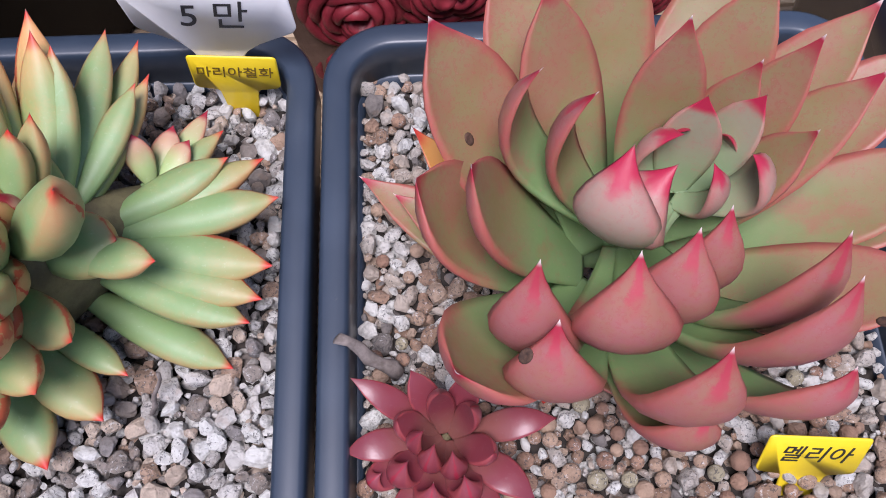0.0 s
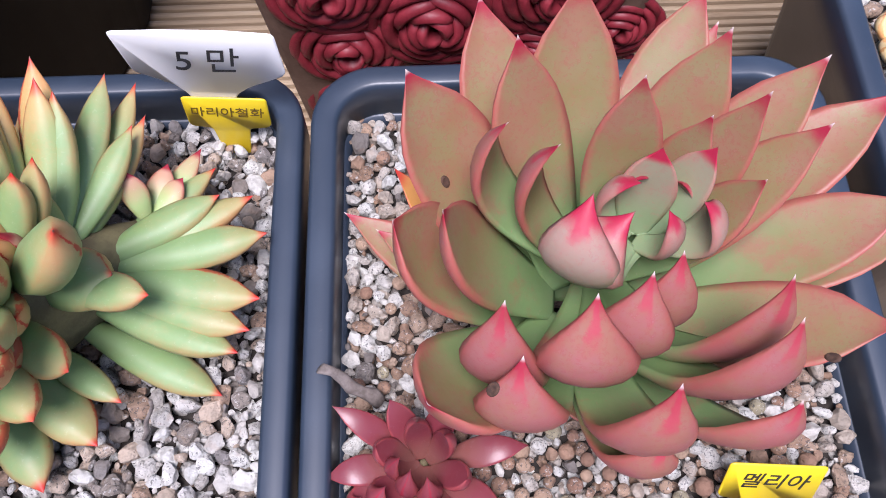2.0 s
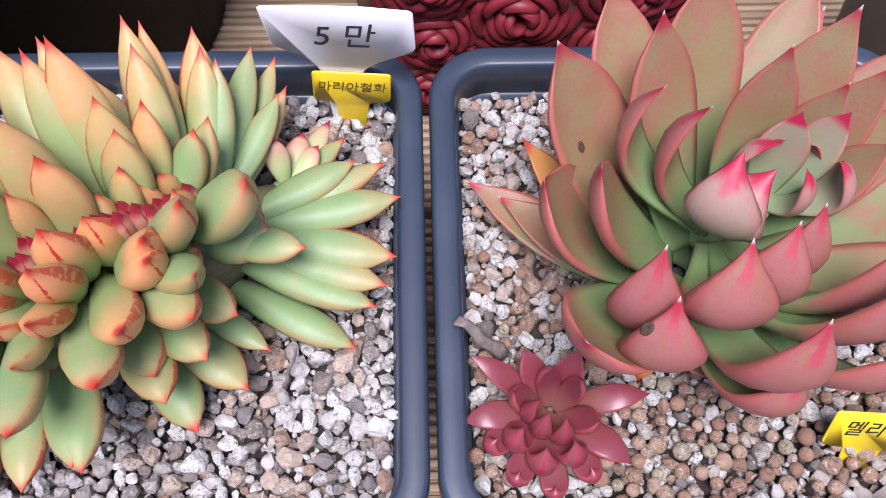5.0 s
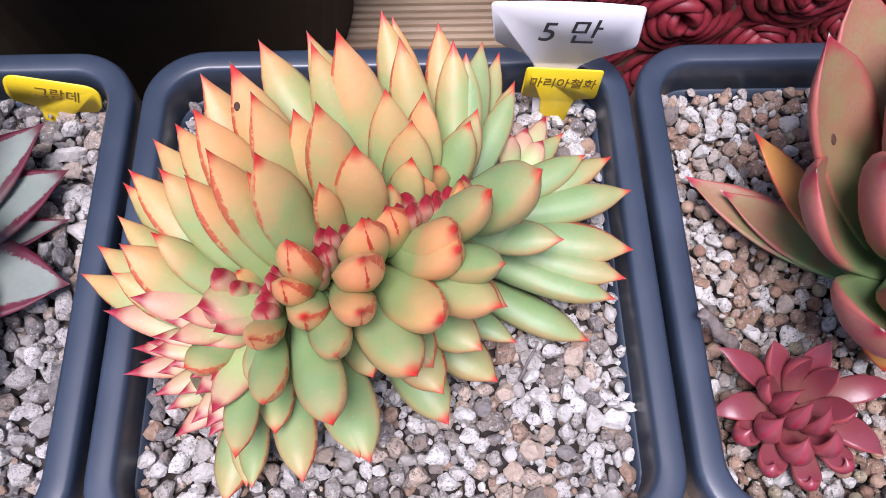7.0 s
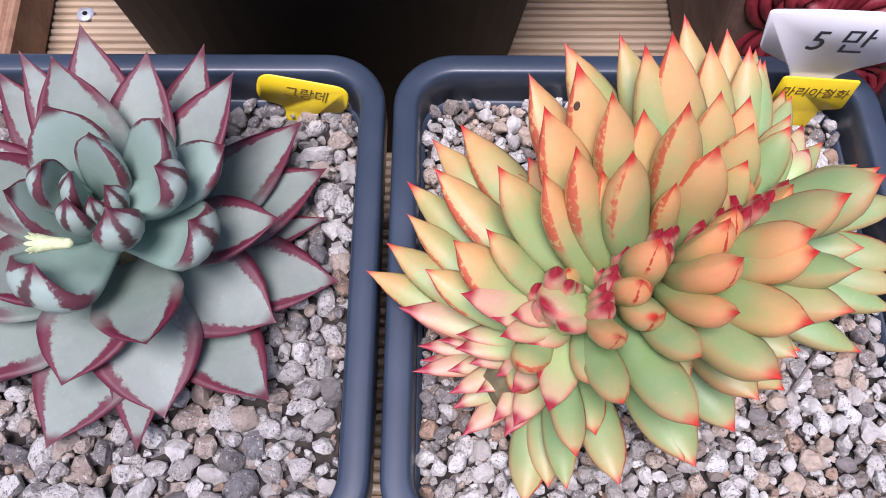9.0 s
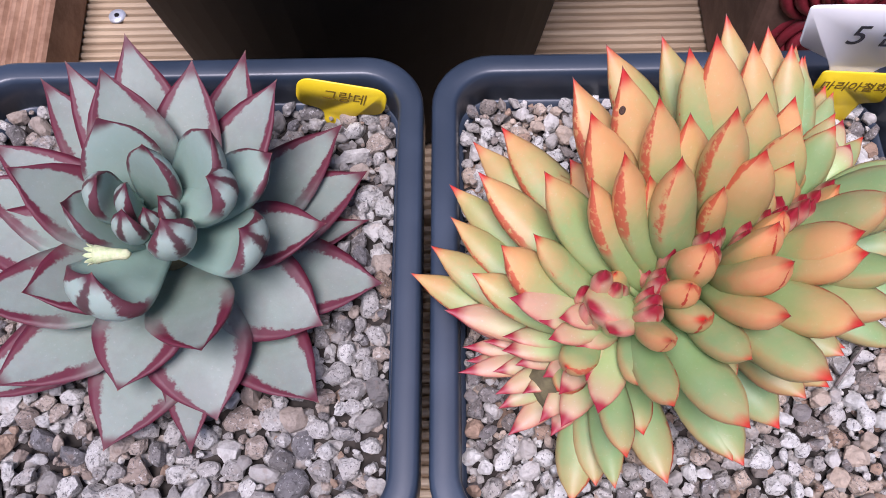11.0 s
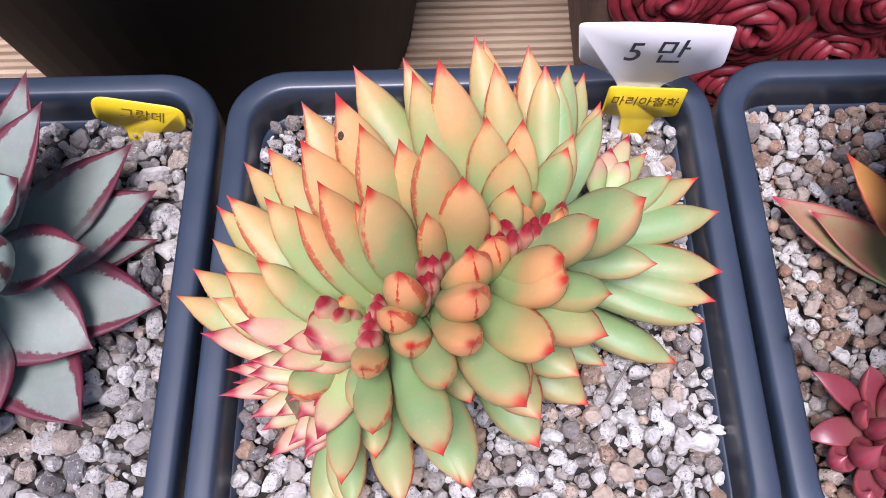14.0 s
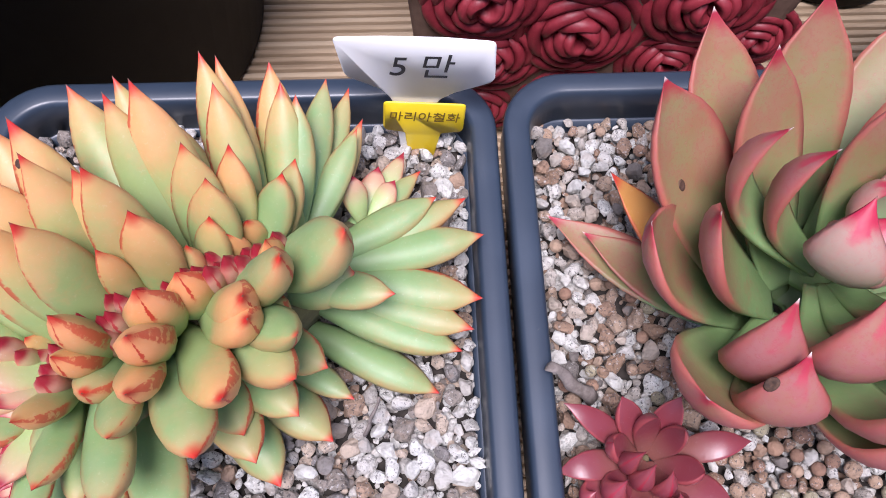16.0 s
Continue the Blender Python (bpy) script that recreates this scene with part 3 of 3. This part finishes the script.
CREST = {
    "fan": [
        (-80.8, -85.9, 21, 10), (-75.1, -80.6, 27, 11), (-69.8, -73.5, 30, 10), (-70.1, -63, 29, 10), (-63.5, -49.9, 30, 12),
        (-55.8, -49.1, 36, 14), (-40.5, -56.5, 67, 14), (-31.1, -61.2, 77, 14), (-30, -39.6, 58, 14), (-17.3, -41.2, 63, 12),
        (-14.5, -52.8, 73, 12), (-8.5, -51, 75, 14), (0.6, -32.2, 60, 11), (3.2, -29.7, 55, 9), (15.2, -27.9, 50, 11),
        (5.2, -42.7, 62, 11), (18.9, -36.3, 53, 10), (28, -23.9, 37, 9), (22.3, -38.1, 50, 10), (33.5, -22, 30, 8),
        (-62.6, -68.6, 45, 12), (-48.1, -79.9, 64, 12), (-38.6, -71.7, 75, 14), (-39.3, -87, 73, 10),
    ],
    "fan_b": [
        (-33.4, -85.1, 80, 11), (-25.1, -72.1, 81, 13), (-10.9, -77.8, 85, 13), (-17.2, -72.3, 75, 13), (2.2, -63.7, 70, 12),
        (10.9, -61.2, 65, 10), (8.1, -72.4, 70, 12), (24, -59.9, 56, 9), (37.3, -32.5, 30, 8), (36.3, -38.6, 35, 8),
        (-57.9, -93.9, 55, 12), (-64.5, -94.7, 41, 10), (-50.6, -92.1, 57, 9), (-26.7, -85.8, 72, 9), (-22.8, -88.1, 83, 13),
        (-3.7, -83.6, 78, 12), (7.9, -78.2, 64, 9),
    ],
    "flank": [
        (3.1, -83.8, 62, 8), (-11.4, -88.8, 72, 8), (21.8, -65.4, 59, 11), (52.8, -40.5, 15, 8), (56.8, -53.3, 23, 9),
        (65, -52.3, 20, 9), (36.7, -83.2, 66, 18), (24.7, -91.3, 72, 14), (17.2, -98.3, 69, 13), (18, -102.4, 67, 14),
        (69.3, -63.5, 20, 10), (68.1, -81.1, 18, 11), (65.5, -88.9, 16, 10), (62.4, -94.1, 14, 10), (45.8, -85.7, 35, 9),
        (27.4, -104.9, 64, 13), (26.7, -112.5, 59, 14), (14.1, -117.9, 66, 14), (-1.7, -108.1, 76, 13), (-2.3, -117.7, 71, 11),
        (-17, -103.3, 75, 11), (-19.3, -108.5, 66, 10), (-15.3, -114, 59, 11), (-24.8, -120.9, 66, 9),
    ],
    "flank_b": [
        (-8, -123.7, 62, 11), (8.3, -127.7, 60, 15), (29.1, -115.9, 12, 15), (15.8, -125.9, 8, 15), (-8.8, -136.6, 57, 13),
        (-2.9, -139.6, 32, 15), (-19, -142.4, 25, 12), (-23.3, -131.8, 56, 10), (-31.3, -139.6, 42, 9), (-34.3, -141.3, 15, 11),
        (-27.7, -125, 47, 9), (-43.6, -119.9, 45, 10), (34.5, -105.9, 14, 9), (56.3, -102.3, 3, 10), (-40.2, -144.8, 12, 12),
    ],
    "tuft": [
        (-55.3, -127.2, 8, 8), (-37, -130, 43, 9), (-57.7, -120.5, 10, 7), (-58.8, -118.8, 18, 7), (-68.2, -112.1, 15, 7),
        (-71.6, -98.2, 25, 10), (-56.2, -104.5, 49, 9), (-47.4, -113.6, 46, 7), (-39.2, -109.3, 55, 13), (-67, -105, 15, 7),
        (-66.2, -107.3, 10, 7), (-44.1, -122.7, 32, 7), (-48, -126.6, 20, 7), (-40.8, -114, 42, 8), (-49.3, -108.7, 45, 7),
        (-35.2, -115.4, 55, 8), (-57, -107.3, 30, 7), (-53.8, -113.2, 25, 7), (-51.9, -119.2, 20, 7), (-38.7, -121.7, 40, 8),
        (-44.8, -129, 15, 8), (-61.6, -105.2, 20, 6), (-45, -109.2, 48, 7),
    ],
    "heart": [
        (-25.3, -90.6, 62, 9), (-18.7, -88.2, 68, 8), (-21.2, -91.3, 52, 5), (-17.1, -89.2, 53, 5), (-9.4, -88.5, 60, 6),
        (-6, -85.5, 60, 5), (-7.8, -91.6, 58, 5), (-28.6, -93.6, 50, 5), (-25.5, -95.4, 50, 5), (-31.8, -99.6, 52, 8),
        (-23.2, -97.5, 48, 5), (-30.5, -102.4, 50, 6), (-38.6, -101.4, 48, 6), (41, -41.7, 20, 7), (48.1, -34.2, 15, 6),
        (45.6, -46.2, 20, 7), (33.7, -49.4, 30, 7), (19, -82, 60, 9), (10.2, -79.6, 58, 8), (2.7, -91.6, 66, 11),
        (-2.3, -98.3, 74, 12), (6.3, -83.8, 58, 6), (-3.2, -86, 58, 5), (-19.8, -93.4, 48, 5),
    ],
    "heart_b": [
        (-27.3, -95.9, 47, 5), (-14.5, -91, 55, 6), (18.3, -63.5, 50, 8), (13.6, -75, 55, 7),
    ],
}

RED_STYLE = {"outer": (LEAF_RED, 0.014, 0.2, 0.24, 0.58, 2.2, 0.42), "skirt": (LEAF_RED, 0.005, 0.2, 0.2, 0.5, 1.7, 0.4), "low": (LEAF_OLD, 0.004, 0.22, 0.2, 0.55, 1.9, 0.4),
             "middle": (LEAF_RED, 0.022, 0.24, 0.12, 0.56, 2.0, 0.5), "inner": (LEAF_RED, 0.036, 0.26, 0.1, 0.54, 1.9, 0.5),
             "heart": (LEAF_HEART, 0.05, 0.26, 0.14, 0.52, 1.8, 0.5)}
BLUE_STYLE = {"outer": (LEAF_BLUE, 0.006, 0.15, 0.14, 0.5, 1.4, 0.5), "middle": (LEAF_BLUE, 0.02, 0.18, 0.18, 0.5, 1.45, 0.55),
              "inner": (LEAF_BLUE_YOUNG, 0.034, 0.34, 0.1, 0.5, 1.8, 0.6), "heart": (LEAF_BLUE_YOUNG, 0.044, 0.5, 0.08, 0.52, 2.6, 0.65)}
PUP_STYLE = {"leaves": (LEAF_PUP, 0.006, 0.5, 0.12, 0.45, 1.6, 0.5)}

# The crest's growing line, with the height of its crown above the gravel.
RIDGE = [Vector(p) for p in ((-0.048, -0.117, 0.026), (-0.038, -0.111, 0.036), (-0.027, -0.104, 0.043), (-0.015, -0.097, 0.046), (-0.003, -0.091, 0.046),
                             (0.01, -0.081, 0.043), (0.024, -0.069, 0.034), (0.039, -0.056, 0.018))]


def ridge_foot(tip, gather=0.62):
    """The place on the crest's growing line from which a leaf springs."""
    best, spot = 9.0, 0.0
    for i in range(len(RIDGE) - 1):
        for k in range(11):
            p = RIDGE[i].lerp(RIDGE[i + 1], k / 10)
            d = (p.xy - tip.xy).length
            if d < best:
                best, spot = d, i + k / 10
    spot = 3.6 + (spot - 3.6) * gather
    i = min(int(spot), len(RIDGE) - 2)
    return RIDGE[i].lerp(RIDGE[i + 1], spot - i), best


def build_crest():
    """A crested plant: its leaves fan out on both flanks of a tall growing ridge."""
    plant = empty("crested_succulent", (0, 0, 0.11), "crested succulent with crowded green and orange red-tipped leaves", "succulent", "succulents in the pots")
    rng = random.Random(3)
    beans = []
    for i in range(34):
        spot = 1.2 + 4.3 * i / 33
        k = int(spot)
        p = RIDGE[k].lerp(RIDGE[k + 1], spot - k) * 1000
        off = rng.uniform(-6.5, 6.5)
        beans.append((p.x + off * 0.6, p.y - off * 0.8, p.z + 13 + 0.5 * abs(off) + rng.uniform(-2, 3), 4.6 + 0.3 * abs(off)))
    for whorl, leaves in {**CREST, "heart_beans": beans}.items():
        kind = whorl.split("_")[0]
        below = []
        sort = kind
        if kind != "heart":
            for x, y, height, width in leaves:
                if height > (20 if kind == "tuft" else 40) and rng.random() < 0.8:
                    f, d = ridge_foot(Vector((x, y, 0)) * 0.001)
                    turn, far = radians(rng.uniform(-16, 16)), rng.uniform(0.96, 1.12)
                    dx, dy = x - f.x * 1000, y - f.y * 1000
                    dx, dy = (dx * math.cos(turn) - dy * math.sin(turn)) * far, (dx * math.sin(turn) + dy * math.cos(turn)) * far
                    below.append((f.x * 1000 + dx, f.y * 1000 + dy, height * rng.uniform(0.5, 0.66), width * 0.98))
        for x, y, height, width in leaves + below:
            tip = Vector((x, y, height)) * 0.001
            kind = "tuft" if sort == "heart" and x > 30 else sort
            foot, d = ridge_foot(tip, 0.95 if sort == "heart" else 0.5 if kind == "tuft" else 0.62)
            out = Vector((tip.x - foot.x, tip.y - foot.y, 0))
            low = foot.z - 0.006 if kind == "heart" else min(foot.z - 0.004, 0.7 * tip.z + 0.005) * (1 - 0.1 * min(1.0, out.length / 0.04))
            low = max(0.004, min(low, tip.z - 0.005) if kind == "heart" else low)
            base = Vector((foot.x, foot.y, low)) + out * 0.06
            bow = {"fan": 0.6, "flank": 0.62, "tuft": 0.6, "heart": 0.8}[kind]
            control = Vector((foot.x, foot.y, 0)) + out * bow + Vector((0, 0, low + (tip.z - low) * (0.42 if kind != "tuft" else 0.6)))
            side = Vector((-out.y, out.x, 0)) if out.length > 0.001 else Vector((1, 0, 0))
            side = side.normalized() + Vector((0, 0, rng.uniform(-0.3, 0.3)))
            material = LEAF_TUFT if kind == "tuft" or (kind == "heart" and width < 7) else LEAF_CREST_GREEN if x > 22 or y < -126 or (kind == "flank" and height < 66) else LEAF_CREST
            thick, power = (0.5, 1.9) if kind == "fan" else (0.56, 2.1) if kind == "flank" else (0.4, 1.5) if kind == "tuft" else (0.58, 2.6) if width < 8 else (0.46, 2.0)
            me = leaf_mesh("leaf", base, control, tip, side, width * (0.00112 if x > 40 else 0.0009 if kind == "flank" else 0.00102), thick, 0.04, 0.55, power, 0.36, material, 0.06, flat=0.5)
            new("leaf", me).parent = plant
    rings = []
    for i, p in enumerate(RIDGE):
        r = 0.016 * math.sin(math.pi * (i + 0.6) / (len(RIDGE) + 0.2)) + 0.004
        rings.append([(p.x + 0.4 * r * math.cos(a), p.y - 0.6 * r * math.cos(a), p.z * 0.5 - 0.004 + (p.z * 0.5 - 0.001) * math.sin(a)) for a in [2 * math.pi * k / 14 for k in range(14)]])
    part("stem", loft(rings, True, True), STEM, plant, "broad fan-shaped stem")


def build_plants():
    rosette("rosette_succulent", (0.160, -0.080), RED, RED_STYLE, "large rosette succulent with pink and green leaves tipped crimson", "succulent", "succulents in the pots", lean=(-0.021, -0.01), stiff=0.1, hood=0.0165, crown=(-0.003, -0.002), sag=0.55)
    rosette("rosette_succulent", (-0.146, -0.079), BLUE, BLUE_STYLE, "blue-grey rosette succulent with dark maroon leaf margins", "succulent", "succulents in the pots", stiff=0.22, hood=0.006, crown=(0.004, -0.001))
    rosette("succulent_pup", (0.108, -0.1215), PUP, PUP_STYLE, "small glossy wine-red succulent pup growing in gravel", "succulent", stout=0.22, arch=0.3, hood=0.014)
    build_crest()
    cream = {"leaves": [(b, r, h, w, 0.9) for b, r, h, w in ((150, 16, 12, 11), (190, 15, 11, 11), (230, 16, 12, 11), (280, 15, 11, 10), (330, 16, 12, 11), (20, 15, 12, 11),
                                                             (75, 16, 12, 11), (110, 9, 17, 9), (240, 9, 17, 9), (0, 8, 17, 9))]}
    rosette("jelly_succulent", (0.268, 0.0), cream, {"leaves": (LEAF_CREAM, 0.003, 0.42, 0.05, 0.55, 2.6, 0.5)}, "plump cream and orange bead-leaved succulent", "succulent", stout=0.4)


# ---- labels ----
def lettering(text, size, parent, at, material, slant=0.0, turn=0.0, bold=0.0):
    """Writing as flat mesh on the front of a label."""
    curve = bpy.data.curves.new("lettering", "FONT")
    curve.body, curve.size, curve.align_x, curve.align_y, curve.shear, curve.offset, curve.extrude = text, size, "CENTER", "CENTER", slant, bold, 0.00008
    ob = bpy.data.objects.new("lettering", curve)
    scene.collection.objects.link(ob)
    me = bpy.data.meshes.new_from_object(ob.evaluated_get(bpy.context.evaluated_depsgraph_get()))
    bpy.data.objects.remove(ob)
    me.name = "lettering"
    me.materials.clear()
    me.materials.append(material)
    out = new("lettering", me)
    out.parent = parent
    out.matrix_local = Matrix.Translation(at) @ pose(0, 0, 0, 90, 0, 0) @ pose(0, 0, 0, 0, 0, turn)
    return tagged(out, "handwritten lettering")


def build_labels():
    """Plastic T labels: a head and a stake, standing in the gravel."""
    head = [(-0.0215, 0.0375), (-0.008, 0.0385), (0.008, 0.0388), (0.0218, 0.038), (0.0225, 0.0222), (0.011, 0.0165), (0.0065, 0.012), (0.004, -0.022), (0.0, -0.026), (-0.004, -0.022),
            (-0.0065, 0.012), (-0.0095, 0.0172), (-0.0195, 0.0225)]
    white = part("price_label", slab(soften(head[::-1], 0.0018), 0.0007), WHITE)
    white.matrix_world = pose(0.0515, -0.0207, 0.118, -3, 0, -4)
    tagged(white, "white plastic T-shaped price label standing in gravel", "plant label", "plant labels")
    lettering("5 만", 0.0106, white, (0.0015, -0.00048, 0.0268), INK, 0.2, 1, 0.0)
    tee = [(-0.012, 0.0125), (0.012, 0.0125), (0.012, 0.0), (0.0055, -0.001), (0.0028, -0.024), (0.0, -0.027), (-0.0028, -0.024), (-0.0055, -0.001), (-0.012, 0.0)]
    a = part("name_label", slab(soften(tee[::-1], 0.0014), 0.0008), YELLOW)
    a.matrix_world = pose(0.0538, -0.0222, 0.118, -4, 3, -2)
    tagged(a, "yellow plastic T label with faded handwritten name", "plant label", "plant labels")
    lettering("마리아철화", 0.0046, a, (0, -0.00052, 0.0062), INK_FADED, 0.1, 0)
    pill = [(-0.0145, 0.0115), (0.0145, 0.0115), (0.0145, 0.0), (0.005, -0.0005), (0.0042, -0.02), (0.0, -0.024), (-0.0042, -0.02), (-0.005, -0.0005), (-0.0145, 0.0)]
    b = part("name_label", slab(soften(pill[::-1], 0.0052, 6), 0.0008), YELLOW)
    b.matrix_world = pose(-0.106, -0.019, 0.1125, -8, 11, -4)
    tagged(b, "yellow round-ended plastic name label in gravel", "plant label", "plant labels")
    lettering("그랑데", 0.0052, b, (0.001, -0.00052, 0.0056), INK_FADED, 0.1, 0)
    c = part("name_label", slab(soften(tee[::-1], 0.0012), 0.0008), YELLOW)
    c.matrix_world = pose(0.1925, -0.132, 0.1125, -28, 3, -4)
    tagged(c, "yellow plastic T label with black handwriting leaning back", "plant label", "plant labels")
    lettering("멜리아", 0.0062, c, (0, -0.00052, 0.0062), INK, 0.2, 0)


# ---- rose planter and other pots behind ----
def build_rose(parent, x, z, y, radius, turn):
    """A moulded rose: rings of overlapping curled petals round a coiled bud."""
    rng = random.Random(int(turn * 10))
    rose = None
    for ring, (count, r, span) in enumerate(((2, 0.16, 200), (3, 0.3, 150), (4, 0.5, 115), (5, 0.72, 95), (6, 0.95, 80))):
        for k in range(count):
            mid = radians(turn + 360 * k / count + ring * 47 + rng.uniform(-8, 8))
            bm, grid = bmesh.new(), []
            for i in range(9):
                t = i / 8 * 2 - 1
                a = mid + t * radians(span / 2)
                row = []
                for dr, dy in ((-0.10, 0.02), (-0.05, 0.5), (0.0, 0.82), (0.08, 0.92), (0.17, 0.74), (0.2, 0.4), (0.12, 0.3), (0.0, -0.05)):
                    fade = 1 - 0.45 * abs(t) ** 3
                    rr = radius * (r + dr * fade + 0.05 * t)
                    lift = radius * (0.62 - 0.42 * r) * dy * (1 - 0.5 * abs(t) ** 2.5)
                    row.append(bm.verts.new((x + rr * math.cos(a), y - lift, z + rr * math.sin(a))))
                grid.append(row)
            for i in range(8):
                for j in range(7):
                    bm.faces.new((grid[i][j], grid[i + 1][j], grid[i + 1][j + 1], grid[i][j + 1]))
            bmesh.ops.recalc_face_normals(bm, faces=bm.faces)
            if rose is None:
                rose = part("rose", bm, ROSE, parent, "moulded dark red rose")
            else:
                part("petal", bm, ROSE, rose)


def build_planter():
    p = empty("rose_planter", (0.124, 0.11, 0), "brown planter box covered in moulded dark red roses", "planter")
    rings = [(0.064, 0.058, 0.0), (0.067, 0.06, 0.004), (0.083, 0.07, 0.2), (0.083, 0.07, 0.205), (0.077, 0.064, 0.205), (0.07, 0.058, 0.15)]
    part("box", loft([[(x, y, z) for x, y in round_square(hx, hy, 0.006, 4)] for hx, hy, z in rings], True, True), CLAYBROWN, p, "brown clay box", smooth=False)
    for i, (x, z, r) in enumerate(((0.1155, 0.078, 0.0225), (0.082, 0.0625, 0.0205), (0.0775, 0.0975, 0.021), (0.16, 0.0945, 0.0225), (0.155, 0.058, 0.0195), (0.118, 0.118, 0.02),
                                   (0.117, 0.037, 0.019), (0.08, 0.024, 0.018), (0.155, 0.02, 0.018), (0.186, 0.07, 0.016), (0.186, 0.035, 0.016))):
        build_rose(p, x - 0.124, z, 0.0535 - 0.11 - 0.06 * z, r, 40 + 53.3 * i)


def build_black_pots():
    big = empty("nursery_pot", (-0.1135, 0.122, 0), "large matt black round nursery pot on the deck", "plant pot")
    part("wall", revolve([(0.084, 0.0), (0.0905, 0.003), (0.122, 0.2), (0.126, 0.2), (0.126, 0.21), (0.119, 0.21), (0.108, 0.12), (0.1, 0.1)], 64), BLACK, big)
    part("rim", loft([[(q * math.cos(k), q * math.sin(k), z) for k in [2 * math.pi * j / 64 for j in range(64)]] for q, z in ((0.124, 0.196), (0.129, 0.198), (0.129, 0.212), (0.124, 0.2125))], wrap=True), BLACK, big)
    small = empty("nursery_pot", (0.272, 0.158, 0), "small black round nursery pot on the deck", "plant pot")
    part("wall", revolve([(0.036, 0.0), (0.039, 0.003), (0.052, 0.1), (0.055, 0.1), (0.055, 0.106), (0.05, 0.106), (0.046, 0.07)], 40), BLACK, small)


def build_twigs():
    for name, a, b, r, label in (("dry_twig", (0.097, -0.105, 0.112), (0.0838, -0.0995, 0.128), 0.0017, "grey dry dead flower stalk standing in gravel"),
                                 ("dry_twig", (0.036, -0.112, 0.1105), (0.0405, -0.1045, 0.121), 0.0007, "thin dark dry twig stuck in gravel")):
        a, b = Vector(a), Vector(b)
        t = (b - a).normalized()
        u = t.orthogonal().normalized()
        w = t.cross(u)
        rings = []
        for i in range(7):
            p = a.lerp(b, i / 6) + u * 0.0006 * math.sin(i * 1.7)
            rr = r * (1.25 - 0.45 * i / 6) * (1 + 0.15 * math.sin(i * 2.3))
            rings.append([tuple(p + u * rr * math.cos(k) + w * rr * 0.6 * math.sin(k)) for k in [2 * math.pi * j / 9 for j in range(9)]])
        tagged(part(name, loft(rings, True, True), TWIG), label, "twig")


def build_bud():
    """A short cream flower bud lying in the blue plant's heart."""
    bud = empty("flower_bud", (-0.1445, -0.0972, 0.169), "short cream-green flower bud lying on blue leaves", "flower bud")
    bud.scale = (0.75, 0.75, 0.75)
    rings = []
    for f, r in ((0.0, 0.0006), (0.1, 0.0016), (0.45, 0.0018), (0.75, 0.0024), (1.0, 0.003)):
        rings.append([(0.005 - 0.0105 * f, r * math.cos(k), r * math.sin(k)) for k in [2 * math.pi * j / 10 for j in range(10)]])
    part("stalk", loft(rings, True, True), BUD, bud)
    for j in range(9):
        k = 2 * math.pi * j / 9
        c = Vector((-0.0055, 0.0022 * math.cos(k), 0.0022 * math.sin(k)))
        d = Vector((-0.0025, 0.0012 * math.cos(k), 0.0012 * math.sin(k)))
        me = leaf_mesh("petal", c - d * 0.4, c + d * 0.4, c + d, Vector((0, -math.sin(k), math.cos(k))), 0.0016, 0.4, 0.1, 0.5, 2.0, 0.6, BUD, rows=7)
        new("petal", me).parent = bud


def build_scars():
    """Small dark healed scars on some leaves."""
    spots = (((0.1155, -0.062, 0.152), 0.0011), ((0.123, -0.0995, 0.136), 0.0013), ((-0.0305, -0.0665, 0.177), 0.0007), ((0.196, -0.106, 0.15), 0.0012))
    leaves = [o for o in bpy.data.objects if o.name.split(".")[0] == "leaf" and o.parent and o.parent.name.split(".")[0] in ("rosette_succulent", "crested_succulent")]
    trees = []
    for o in leaves:
        shift = o.parent.location
        trees.append((o, shift, BVHTree.FromPolygons([v.co + shift for v in o.data.vertices], [p.vertices for p in o.data.polygons])))
    for at, size in spots:
        eye = Vector((at[0], at[1] - 0.09, at[2] + 0.16))
        way = (Vector(at) - eye).normalized()
        hits = [(t.ray_cast(eye, way), o, shift) for o, shift, t in trees]
        hits = [(h[3], h[0], h[1], o, shift) for h, o, shift in hits if h[0] is not None]
        if not hits:
            continue
        _, place, normal, leaf, shift = min(hits, key=lambda h: h[0])
        if normal.dot(way) > 0:
            normal = -normal
        turn = normal.to_track_quat("Z", "Y").to_matrix().to_4x4()
        bm = revolve([(size, -0.0002), (size * 1.05, 0.0), (size * 0.8, 0.00028), (size * 0.45, 0.00008)], 12)
        bmesh.ops.scale(bm, vec=(1, 1.5, 1), verts=bm.verts)
        bm.transform(Matrix.Translation(place - shift) @ turn)
        part("scar", bm, SCAR, leaf, "dark healed scar")


build_ground()
build_deck()
build_timber()
for i, (cx, cy) in enumerate(POTS):
    build_pot(cx, cy, "square black plastic plant pot filled with gravel")
build_planter()
build_black_pots()
build_plants()
build_labels()
build_twigs()
build_bud()
build_scars()
build_gravel(0, (0.0042, 0.0092), 700, "coarse white and grey speckled gravel filling a pot", seed=11)
build_gravel(1, (0.003, 0.0066), 1300, "pale grey mixed gravel filling a pot", seed=12)
build_gravel(2, (0.003, 0.0062), 1400, "white and brown mixed gravel filling a pot", clay=(230, (-0.012, -0.05, 0.03, 0.018)), seed=13)
build_gravel(3, (0.004, 0.007), 500, "reddish brown gravel filling a pot", seed=14)
